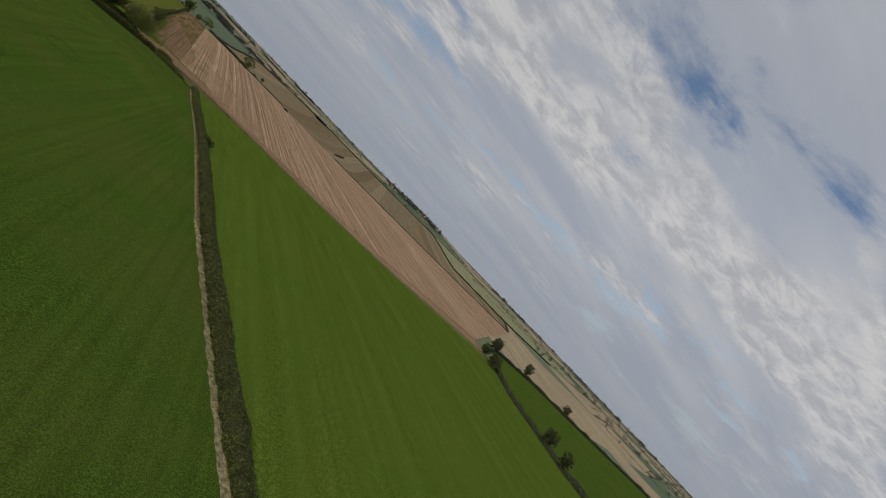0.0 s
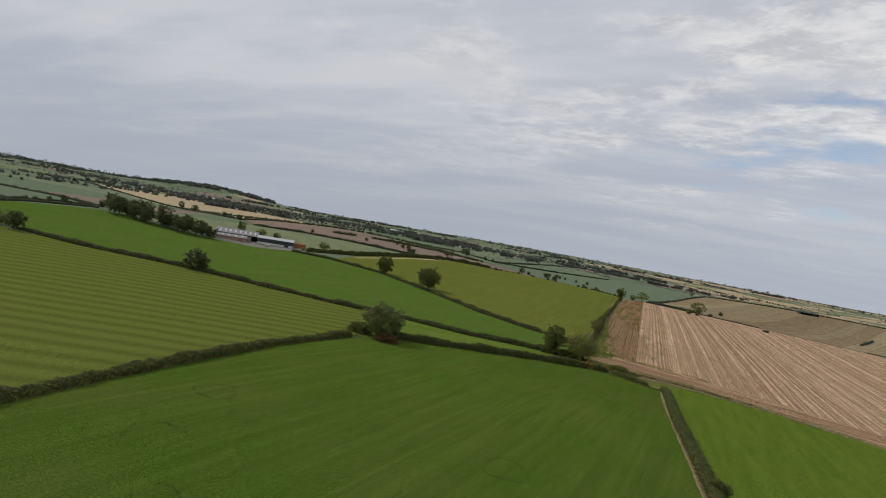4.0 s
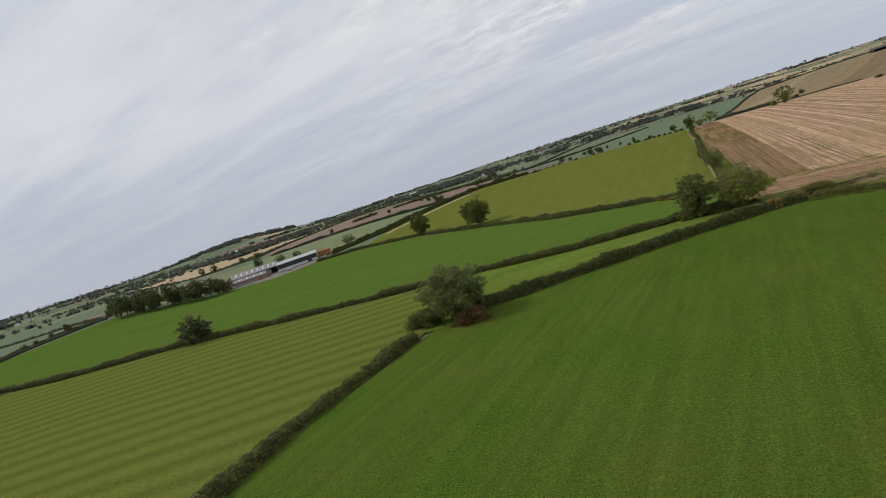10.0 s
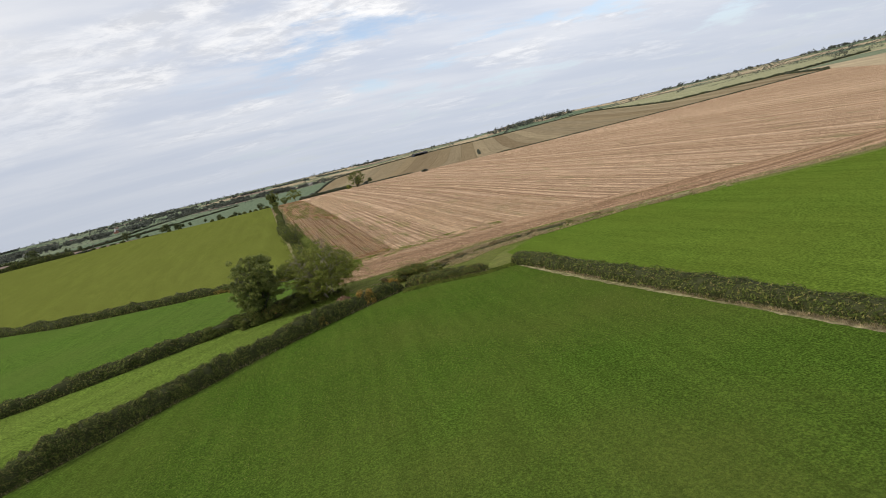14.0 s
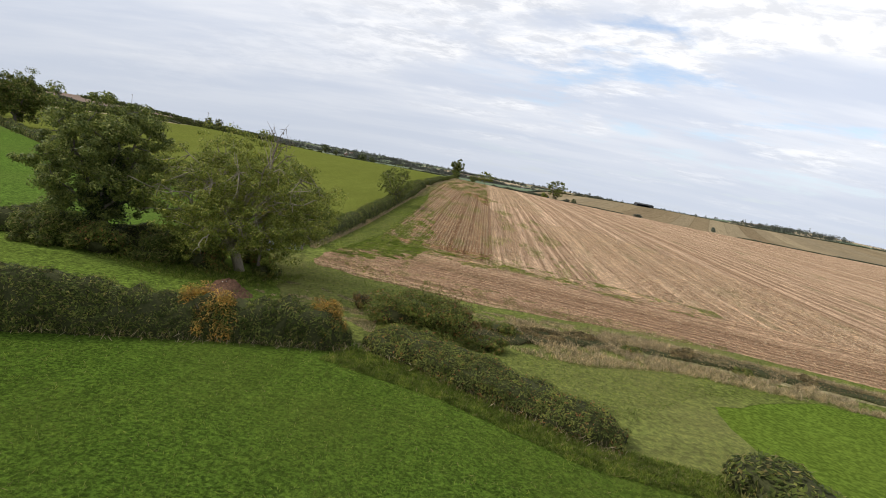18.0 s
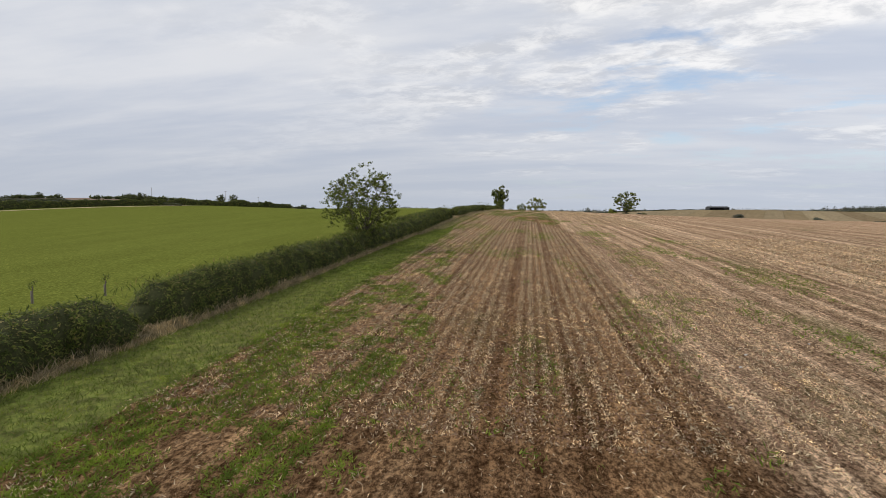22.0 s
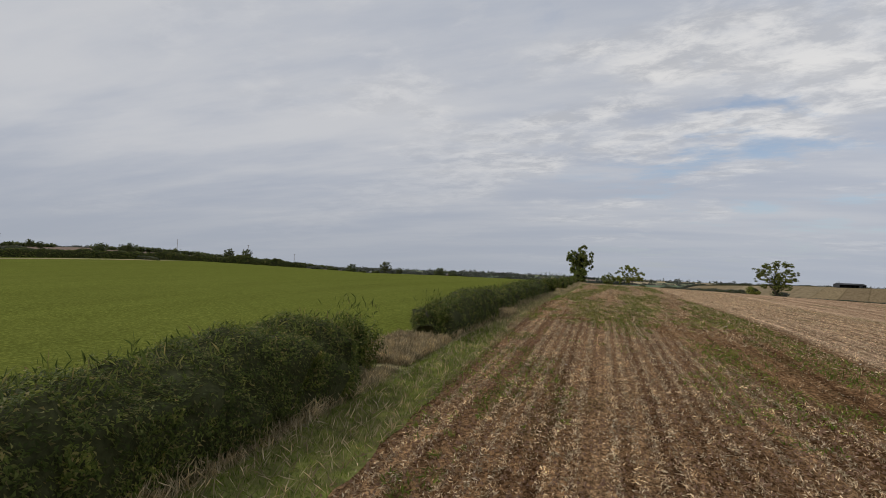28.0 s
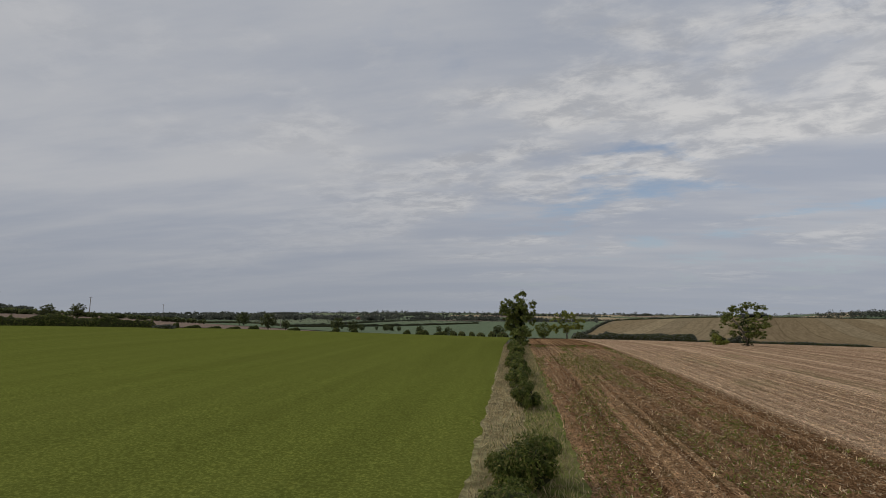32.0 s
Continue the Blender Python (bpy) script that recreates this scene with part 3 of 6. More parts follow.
# ---- the fields ----
land("field_1", [(-80, -95), (-74, -86), (-50, -69), (-18, -46), (-3, -36), (7, -31), (14, -28.5), (22, -31), (30, -35), (36, -36), (37, -66), (38.6, -95), (42.5, -150), (46.5, -224), (51.5, -270), (55, -300), (59, -420), (-79.5, -420), (-81.6, -225), (-83.4, -180), (-84.4, -140)], PASTURE, "mown green pasture with faint cutting lines", 6)
land("field_2", [(5.2, 20), (5.3, 40), (5.3, 85), (4.4, 105), (3.0, 122), (2.2, 138), (1.6, 155), (1.1, 170), (1.4, 188), (2.5, 208), (2.8, 250), (2.6, 330), (5, 400), (30, 455), (110, 450), (257, 420), (390, 395), (490, 363), (660, 315), (305, -30), (197, -27), (146, -12), (107, 3), (79, 13), (53, 17), (30, 20)], STUBBLE, "straw-brown stubble field with dark soil rows", 8)
land("headland", [(5.3, 20.9), (30, 20.9), (53, 17.9), (79, 13.9), (107, 2.9), (146, -12.1), (197, -27.1), (305, -30.1), (300, -52), (197, -48), (146, -33), (107, -19), (79, -8), (53, -3.5), (44, -2.5), (34, -4.5), (23, -6), (14, -5), (9, -4.5), (4, -3), (2.6, 0), (2.6, 6), (3.6, 11), (5, 16)], HEADLAND, "ploughed headland strip with stubble turned crosswise", 6, 0.078, "field", 0.6)
land("field_3", [(-3.5, 24), (-3.5, 330), (-2, 435), (-41, 500), (-100, 508), (-150, 474), (-180, 428), (-232, 386), (-280, 230), (-276, 171), (-204, 151), (-140, 107), (-76, 58), (-30, 39)], CROP, "smooth yellow-green young crop field", 8)
land("field_4", [(-2, 14), (-30, 33), (-76, 53), (-140, 101), (-204, 146), (-276, 165), (-322, 164), (-345, 130), (-500, 80), (-492, -30), (-462, -84), (-342, -76), (-286, -69), (-221, -49), (-173, -44), (-115, -30), (-56, -22), (-16, -12), (-3, -3)], LUSH, "lush green grass field below the farm")
land("field_5", [(-76, -80), (-50, -64), (-18, -42), (0, -30), (12, -24), (6, -18), (0, -11), (-24, -18), (-56, -28), (-115, -36), (-100, -80)], LANE, "narrow strip of rough green grass between two hedges", 6, 0.045)
land("field_6", [(-82, -94), (-92, -80), (-112, -36.5), (-173, -48), (-221, -55), (-286, -75), (-342, -82), (-430, -110), (-470, -420), (-83, -420), (-85, -225), (-86, -180)], RIDGE, "yellow-green crop field with wavy drill lines")
land("field_7", [(41, -36), (41.6, -66), (43, -95), (47, -150), (52, -224), (58, -280), (64, -420), (330, -420), (268, -190), (272, -160), (298, -72), (197, -54), (146, -40), (107, -26), (79, -15), (53, -14), (40, -21), (36, -28)], EASTCROP, "bright green crop field with long drill lines")
land("verge_1", [(-0.3, 6), (-0.3, 330), (2.9, 330), (3.1, 250), (2.8, 208), (1.7, 188), (1.4, 170), (1.9, 155), (2.5, 138), (3.3, 122), (4.7, 105), (5.7, 85), (5.7, 40), (5.4, 18), (3.4, 10), (2.8, 4), (3, -2), (5, -1.9), (14, -3.6), (23, -4.6), (34, -3.1), (44, -1.1), (53, -2.2), (79, -6), (107, -17), (146, -31), (197, -46), (300, -49.5), (299, -73), (197, -56), (146, -42), (107, -28), (79, -17), (53, -16), (41, -23), (41, -35), (30, -35.5), (22, -30), (14, -26), (6, -19), (2, -12), (-4, -2)], VERGE, "rough grass verge and track at the field edge", 4, 0.06, "field", 0.55)
land("field_17", [(-95, -100), (-60, -86), (38, -45), (60, -40), (120, -46), (120, -15), (60, 4), (30, 10), (8, 24), (-4, 40), (-30, 42), (-120, -20)], LANE, "rough grass under the hedges and along the track", 5, 0.0)
land("field_16", [(2, -12), (6, -19), (14, -26), (22, -30.6), (29.5, -36), (41, -36.4), (41, -23), (53, -16), (79, -17), (107, -28), (107, -23.5), (79, -12.5), (53, -9.5), (44, -7), (34, -8), (23, -9), (14, -8), (5, -6.5), (0, -4)], CORNER, "yellow-green grass in the field corner", 3, 0.075, "field", 0.7)
land("verge_2", [(-3.9, 26), (-0.2, 26), (-0.2, 335), (-3.6, 335), (-4.2, 190), (-4.6, 150), (-5.2, 120), (-4.0, 95)], DRYVERGE, "dry grassy strip along the hedge foot", 4, 0.055, "field", 0.4)
land("verge_3", [(36.2, -36), (40.5, -36), (41, -66), (42.4, -95), (46.4, -150), (51.4, -224), (57.4, -280), (63.4, -420), (58.8, -420), (54.6, -300), (51.1, -270), (46.1, -224), (42.1, -150), (38.3, -95), (36.7, -66)], DRYVERGE, "strip of bleached dry grass along a hedge", 6, 0.058, "field", 0.4)
land("verge_4", [(36, -10), (46, -8.2), (53, -9.6), (79, -10.2), (107, -21), (146, -35.4), (197, -50), (300, -59), (300, -63), (197, -53.5), (146, -38.6), (107, -24.2), (79, -13.4), (53, -12.6), (45, -12), (36, -14)], DRYVERGE, "pale dry grass strip at the foot of the stubble", 4, 0.098, "field", 0.9)
land("field_8", [(-2, 440), (28, 459), (64, 705), (104, 880), (154, 1045), (-60, 1100), (-230, 850), (-270, 600), (-100, 515), (-41, 507)], HAZED_GREEN, "grey-green crop field behind a hedge, tinted for haze", 14)
land("field_9", [(32, 458), (112, 455), (257, 426), (390, 400), (490, 368), (660, 320), (760, 455), (650, 560), (850, 1080), (520, 1095), (330, 1080), (160, 1045), (108, 878), (68, 703)], TANHILL, "tan stubble hillside with broad darker bands", 16)
land("field_10", [(-395, 128), (-330, 190), (-290, 235), (-250, 330), (-360, 326), (-480, 280), (-560, 200), (-492, 90)], HAZED_PALE, "pale green field behind the farm, greyed for haze", 14)
land("field_11", [(-490, 78), (-440, -90), (-480, -140), (-900, -200), (-1130, 20), (-1130, 190), (-600, 108)], HAZED_GREEN, "blue-green field beyond the western hedge, tinted for haze", 20)
land("field_12", [(-690, 395), (-830, 432), (-1070, 530), (-1400, 670), (-1350, 960), (-900, 925), (-760, 840), (-563, 345)], TAN, "long tan harvested field on the far side", 20)
land("field_13", [(-235, 358), (-232, 390), (-182, 434), (-170, 470), (-300, 560), (-480, 500), (-700, 780), (-755, 840), (-560, 345), (-480, 288), (-360, 334)], SOIL, "brown bare soil strip behind the crop", 14)
land("field_14", [(770, 450), (664, 560), (860, 1080), (1250, 1700), (1600, 1500), (1400, 700), (980, 440)], PALEGOLD, "pale green-gold field on the far slope", 24)
land("field_15", [(304, -72), (278, -120), (272, -190), (335, -420), (800, -420), (800, -100), (480, -20), (420, 0), (355, 0)], PASTURE, "dull green field past the eastern hedge", 16)
land("field_18", [(-300, -66), (-342, -90), (-430, -120), (-480, -420), (-900, -420), (-900, -180), (-520, -120), (-480, -50)], HAZED_GREEN, "grey-green meadow behind the western trees, tinted for haze", 20, 0.0)
land("track", [(-271, 213), (-232, 352), (-247, 461), (-251, 461), (-237, 353), (-276, 214)], TAN, "pale earth farm track", 10, 0.09, "track")


# ---- hedges, trees and shrubs ----
def smooth_line(points, step):
    out = []
    for (ax, ay), (bx, by) in zip(points, points[1:]):
        n = max(1, int(math.hypot(bx - ax, by - ay) / step))
        out += [(ax + (bx - ax) * i / n, ay + (by - ay) * i / n) for i in range(n)]
    return out + [points[-1]]


def blades(rng, p, size, name, mat, up=0.0, slim=0.5, face=None):
    """One leaf blade at each place: a small pointed blade, turned at random, drawn upright as far as up says, or facing roughly the way given."""
    n = len(p)
    a = rng.normal(size=(n, 3))
    if face is not None:
        f = face + np.array((0, 0, 0.45)) + rng.normal(0, 0.42, (n, 3))
        a = np.cross(f, a)
    if up:
        a[:, 2] = a[:, 2] * (1 - up) + up * 2.5
    a /= np.linalg.norm(a, axis=1)[:, None] + 1e-9
    b = np.cross(a, rng.normal(size=(n, 3)) if face is None else f)
    b /= np.linalg.norm(b, axis=1)[:, None] + 1e-9
    s = (size * (0.55 + 0.9 * rng.random(n)))[:, None]
    a, b = a * s, b * s * slim
    v = np.stack([p - a + b * 0.3, p + b * 1.15 + a * 0.2, p + a - b * 0.8], 1).reshape(-1, 3)
    return mesh_of(name, v.tolist(), np.arange(n * 3).reshape(-1, 3).tolist(), mat)


def in_clumps(rng, centres, radii, count):
    k = rng.integers(0, len(centres), count)
    d = rng.normal(size=(count, 3))
    d /= np.linalg.norm(d, axis=1)[:, None]
    return centres[k] + d * radii[k] * (rng.random(count) ** 0.4)[:, None], d


def hedge(points, width, height, label, density=60, size=0.1, seed=1, leaf=None, step=0.7, rough=0.22, shoots=0, straw=0, side=1):
    """A field hedge: a lumpy body of brushwood, a skin of leaves, whippy shoots on top, dry grass at its foot."""
    rng = np.random.default_rng(seed)
    x0, y0 = points[0]
    base = gz(x0, y0)
    th = thing("hedge", (x0, y0, base), label, "hedge", "field hedges")
    line = np.array(smooth_line(points, step))
    d = np.gradient(line, axis=0)
    d /= np.linalg.norm(d, axis=1)[:, None]
    nrm = np.stack([-d[:, 1], d[:, 0]], 1)
    n = len(line)
    prof = [(-0.5, 0.0), (-0.56, 0.35), (-0.5, 0.72), (-0.3, 0.95), (0.0, 1.0), (0.3, 0.95), (0.5, 0.72), (0.56, 0.35), (0.5, 0.0)]
    m = len(prof)
    body = np.zeros((n, m, 3))
    zg = ground_z(line[:, 0], line[:, 1])
    for i in range(n):
        x, y = line[i]
        big = noise.noise(Vector((x * 0.09, y * 0.09, seed)))
        for k, (o, z) in enumerate(prof):
            lump = noise.noise(Vector((x * 0.55 + o * 3, y * 0.55, z * 3 + seed * 7))) * 0.7 + noise.noise(Vector((x * 1.7, y * 1.7 + o * 4, z * 4))) * 0.7
            ends = min(1.0, 0.45 + 0.35 * min(i, n - 1 - i) * step)
            w = width * (1 + rough * big * 0.8) * o * ends * (1 + 0.4 * lump)
            body[i, k] = (x + nrm[i, 0] * w - x0, y + nrm[i, 1] * w - y0, zg[i] - base - (0.7 if k in (0, m - 1) else 0.05) + height * z * ends * (1 + rough * (big + lump)))
    v = body.reshape(-1, 3)
    f = [(i * m + k, i * m + k + 1, (i + 1) * m + k + 1, (i + 1) * m + k) for i in range(n - 1) for k in range(m - 1)]
    f += [tuple(range(m)), tuple(range((n - 1) * m, n * m))[::-1]]
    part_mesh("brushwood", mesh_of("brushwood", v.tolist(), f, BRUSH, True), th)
    # leaves over the skin
    q = np.array(f[:-2])
    e1, e2 = v[q[:, 1]] - v[q[:, 0]], v[q[:, 3]] - v[q[:, 0]]
    cr = np.cross(e1, e2)
    area = np.linalg.norm(cr, axis=1)
    out = cr / (area[:, None] + 1e-9)
    mid = v[q].mean(1)
    axis = np.repeat(np.stack([line[:-1, 0] - x0, line[:-1, 1] - y0, zg[:-1] - base + height * 0.5], 1), m - 1, 0)
    out *= np.sign(((mid - axis) * out).sum(1))[:, None]
    count = int(area.sum() * density)
    k = rng.choice(len(q), count, p=area / area.sum())
    s, t = rng.random((2, count, 1))
    p = (v[q[k, 0]] * (1 - s) + v[q[k, 1]] * s) * (1 - t) + (v[q[k, 3]] * (1 - s) + v[q[k, 2]] * s) * t
    # leaves gather in sprays and leave dark hollows between them
    spray = np.array([noise.noise(Vector(a) * (0.42 / (size * 4 + 0.1)) + Vector((seed, 0, 0))) for a in p])
    p += out[k] * (rng.normal(0.07, 0.08, count) + np.clip(spray, 0, 0.6) * (0.3 + size))[:, None]
    keep = spray + rng.normal(0, 0.16, count) > -0.42
    part_mesh("foliage", blades(rng, p[keep], size, "foliage", leaf or HEDGE_LEAF, face=out[k][keep]), th)
    if shoots:
        c = int(n * step * shoots)
        i = rng.integers(0, n, c)
        o = rng.uniform(-0.4, 0.4, c) * width
        e = rng.uniform(-0.6, 0.6, c) * step
        p = np.stack([line[i, 0] + nrm[i, 0] * o + d[i, 0] * e - x0, line[i, 1] + nrm[i, 1] * o + d[i, 1] * e - y0, zg[i] - base + height * rng.uniform(0.86, 1.14, c)], 1)
        part_mesh("shoot", blades(rng, p, 0.17, "shoot", leaf or HEDGE_LEAF, 0.75, 0.16), th, "whippy upright shoots")["kind"] = "stuff"
    if straw:
        c = int(n * step * straw)
        i = rng.integers(0, n, c)
        o = side * width * (0.5 + np.abs(rng.normal(0, 0.16, c)))
        e = rng.uniform(-0.6, 0.6, c) * step
        p = np.stack([line[i, 0] + nrm[i, 0] * o + d[i, 0] * e - x0, line[i, 1] + nrm[i, 1] * o + d[i, 1] * e - y0, zg[i] - base + rng.uniform(0.05, 0.55, c)], 1)
        part_mesh("dry_grass", blades(rng, p, 0.22, "dry_grass", DRY, 0.6, 0.08), th, "bleached dry grass stems")["kind"] = "stuff"
    return th


def tube(path, radii, sides=7):
    verts, faces = [], []
    for i, (p, r) in enumerate(zip(path, radii)):
        d = (Vector(path[min(i + 1, len(path) - 1)]) - Vector(path[max(i - 1, 0)])).normalized()
        q = d.to_track_quat("Z", "Y")
        for k in range(sides):
            a = 2 * math.pi * k / sides
            verts.append(tuple(Vector(p) + q @ Vector((math.cos(a) * r, math.sin(a) * r, 0))))
    for i in range(len(path) - 1):
        for k in range(sides):
            faces.append((i * sides + k, i * sides + (k + 1) % sides, (i + 1) * sides + (k + 1) % sides, (i + 1) * sides + k))
    top = len(verts)
    verts.append(tuple(path[-1]))
    faces += [(top - sides + k, top - sides + (k + 1) % sides, top) for k in range(sides)]
    return verts, faces


def joined(tubes):
    verts, faces = [], []
    for v, f in tubes:
        faces += [tuple(i + len(verts) for i in q) for q in f]
        verts += v
    return verts, faces


def tree(name, x, y, height, spread, label, seed=1, leaf=None, leaves=9000, size=0.16, trunk=0.3, clear=0.15, limbs=9, twigs=9, clump=0.075, dome=0.55, stems=1, bare=0, ivy=0, flat=0.8, group="hedgerow trees", bark=None, sink=0.5, sub=3, twist=1.0, shell=0.30, crooked=0):
    """A tree: tapered trunk, limbs that fork into twigs, and leaves in clumps round the twig ends."""
    rng = np.random.default_rng(seed)
    th = thing(name, (x, y, gz(x, y) - sink), label, "tree", group)
    bark = bark or BARK
    fork = height * (clear + 0.13)
    bases = []
    for s in range(stems):
        lean = rng.normal(0, 0.04 if stems == 1 else 0.22, 2)
        path = [(lean[0] * z + 0.1 * math.sin(z), lean[1] * z, z) for z in np.linspace(0, fork, 6)]
        v, f = tube(path, np.linspace(trunk * 1.35, trunk * 0.75, 6) / math.sqrt(stems), 9)
        part_mesh("trunk", mesh_of("trunk", v, f, bark, True), th)
        bases.append(Vector(path[-1]))
    # clump places fill a rounded crown, denser towards its skin
    n = limbs * twigs
    low, mid_z = height * clear, height * (clear + (1 - clear) * (1 - dome))
    d = rng.normal(size=(n, 3))
    d /= np.linalg.norm(d, axis=1)[:, None]
    d *= (rng.random(n) ** shell)[:, None] * rng.uniform(0.82, 1.0, (n, 1))
    lump = np.array([1 + 0.13 * noise.noise(Vector((*(v * 2.0),)) + Vector((seed * 3.1, 0, 0))) for v in d])[:, None]
    d *= lump
    rz = np.where(d[:, 2] > 0, height * 0.97 - mid_z, mid_z - low)
    spots = np.stack([d[:, 0] * spread * 0.46, d[:, 1] * spread * 0.46, mid_z + d[:, 2] * rz], 1)
    order = np.argsort(np.arctan2(spots[:, 1], spots[:, 0]) + (spots[:, 2] > mid_z) * 10)
    tips, tipr = [], []
    for k in range(limbs):
        mine = [Vector(spots[i]) for i in order[k * twigs:(k + 1) * twigs]]
        start = bases[k % stems] - Vector((0, 0, fork * 0.4 * rng.random()))
        end = sum(mine, Vector()) / len(mine)
        end = start.lerp(end, 1.12)
        mid = start.lerp(end, 0.5) + Vector((0, 0, abs(end.z - start.z) * 0.16))
        pts = [start.lerp(mid, t / 6).lerp(mid.lerp(end, t / 6), t / 6) + Vector(rng.normal(0, 0.014 * height * twist, 3)) * (t > 0) * (t < 6) for t in range(7)]
        tubes = [tube(pts, np.linspace(trunk * 0.42, trunk * 0.07, 7), 6)]
        for p1 in mine:
            p0 = min(pts[2:], key=lambda q: (q - p1).length)
            tubes.append(tube([p0, p0.lerp(p1, 0.5) + Vector(rng.normal(0, 0.018 * height, 3)), p1], [trunk * 0.10, trunk * 0.06, trunk * 0.025], 4))
            if rng.random() >= bare:
                reach = spread * clump
                for _ in range(sub):
                    tips.append(tuple(p1 + Vector(rng.uniform(-0.9, 0.9, 3)) * reach))
                    tipr.append(reach * rng.uniform(0.3, 0.75))
                tips.append(tuple(p0.lerp(p1, 0.75)))
                tipr.append(reach * rng.uniform(0.3, 0.6))
        part_mesh("limb", mesh_of("limb", *joined(tubes), bark, True), th)
    for k in range(crooked):
        a, e = rng.uniform(0, 6.28), rng.uniform(0.0, 0.9)
        way = Vector((math.cos(a) * math.cos(e), math.sin(a) * math.cos(e), math.sin(e)))
        start = bases[k % stems] + Vector((0, 0, height * 0.04 * rng.random()))
        end = Vector((way.x * spread * 0.49, way.y * spread * 0.49, mid_z + way.z * (height - mid_z) * 0.95 - height * 0.08))
        bend = np.cumsum(rng.normal(0, 0.012 * height, (14, 3)), 0) * np.linspace(0, 1, 14)[:, None]
        pts = [start.lerp(end, t / 13) + Vector(bend[t]) + Vector((0, 0, 0.06 * height * math.sin(math.pi * t / 13))) for t in range(14)]
        tubes = [tube(pts, np.linspace(trunk * 0.24, trunk * 0.04, 14), 6)]
        for j in range(5, 14):
            q1 = pts[j] + Vector(rng.normal(0, 0.032 * height, 3))
            q2 = q1 + (q1 - pts[j]) * 0.6 + Vector(rng.normal(0, 0.02 * height, 3))
            tubes.append(tube([pts[j], q1, q2], [trunk * 0.09, trunk * 0.06, trunk * 0.02], 4))
        part_mesh("bare_limb", mesh_of("bare_limb", *joined(tubes), bark, True), th, "crooked bare pale limb")
    c, r = np.array(tips), np.array(tipr)
    r3 = np.stack([r * 1.1, r * 1.1, r * flat], 1)
    p, face = in_clumps(rng, c, r3, leaves)
    part_mesh("crown", blades(rng, p, size, "crown", leaf or ASH_LEAF, face=face), th)
    if ivy:
        zz = rng.uniform(0.02, 0.62, 60) * height
        c = np.stack([rng.normal(0, trunk, 60), rng.normal(0, trunk, 60), zz], 1)
        r = np.full((60, 3), spread * 0.13)
        p, face = in_clumps(rng, c, r, ivy)
        part_mesh("ivy", blades(rng, p, size, "ivy", IVY_LEAF, face=face), th, "dark ivy round the trunk")
    return th


def shrub(name, x, y, w, d, h, label, seed, leaf, leaves, size=0.09, turn=0.0, category="bush", inner=None, shoots=0):
    """A bush: arching stems, a dark heart and a leafy skin in lumps."""
    rng = np.random.default_rng(seed)
    th = thing(name, (x, y, gz(x, y) - 0.05), label, category, "bushes", turn)
    tubes = []
    for k in range(7):
        a = rng.uniform(0, 6.28)
        e = Vector((math.cos(a) * w * 0.32, math.sin(a) * d * 0.32, h * rng.uniform(0.5, 0.8)))
        tubes.append(tube([Vector((0, 0, 0)), e * 0.5 + Vector((0, 0, h * 0.12)), e], [0.05, 0.035, 0.012], 5))
    part_mesh("stem", mesh_of("stem", *joined(tubes), BARK, True), th)
    n = 26
    ang, up = rng.uniform(0, 6.28, n), rng.uniform(0.12, 0.86, n)
    ring = np.sqrt(np.clip(1 - (np.maximum(0, up - 0.35) / 0.6) ** 2, 0.02, 1)) * rng.uniform(0.35, 0.8, n)
    c = np.stack([np.cos(ang) * ring * w * 0.5, np.sin(ang) * ring * d * 0.5, up * h * 0.82], 1)
    r = np.stack([np.full(n, w * 0.17), np.full(n, d * 0.17), np.full(n, h * 0.2)], 1) * rng.uniform(0.7, 1.25, (n, 1))
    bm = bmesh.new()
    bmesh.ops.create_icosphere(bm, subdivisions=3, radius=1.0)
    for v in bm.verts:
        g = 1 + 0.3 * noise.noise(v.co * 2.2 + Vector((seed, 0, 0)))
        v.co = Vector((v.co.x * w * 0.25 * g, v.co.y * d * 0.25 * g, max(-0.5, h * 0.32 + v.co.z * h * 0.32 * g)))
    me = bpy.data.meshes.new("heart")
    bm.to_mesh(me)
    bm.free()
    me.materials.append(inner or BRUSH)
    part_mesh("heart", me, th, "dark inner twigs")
    p, face = in_clumps(rng, c, r, leaves)
    part_mesh("foliage", blades(rng, p, size, "foliage", leaf, face=face), th)
    if shoots:
        p = np.stack([rng.normal(0, w * 0.22, shoots), rng.normal(0, d * 0.22, shoots), h * rng.uniform(0.75, 1.12, shoots)], 1)
        part_mesh("shoot", blades(rng, p, 0.2, "shoot", leaf, 0.8, 0.14), th)["kind"] = "stuff"
    return th


# the long hedge beside the flight line, with its gaps
hedge([(-5.6, -3.2), (-4.0, 2.2), (-2.5, 8), (-1.5, 20), (-1.4, 37.9)], 2.7, 2.1, "low dark hawthorn hedge beside the gate", 170, 0.075, 33, None, 0.6, 0.25, 20, 60, -1)
hedge([(-1.3, 38.3), (-1.4, 48), (-1.1, 85), (-1.4, 97)], 2.7, 2.35, "dense dark green hawthorn hedge beside the stubble", 300, 0.065, 3, None, 0.6, 0.2, 45, 60, -1)
hedge([(-1.5, 96), (-2.1, 110), (-2.9, 125), (-3.2, 144.6)], 4.0, 2.7, "broad overgrown hawthorn and bramble hedge", 340, 0.062, 34, None, 0.6, 0.28, 75, 90, -1)
hedge([(-2.5, 156.5), (-2.3, 166), (-2.1, 172)], 3.2, 2.3, "short dark hedge after a dry grassy gap", 170, 0.08, 4, None, 0.6, 0.25, 26, 60, -1)
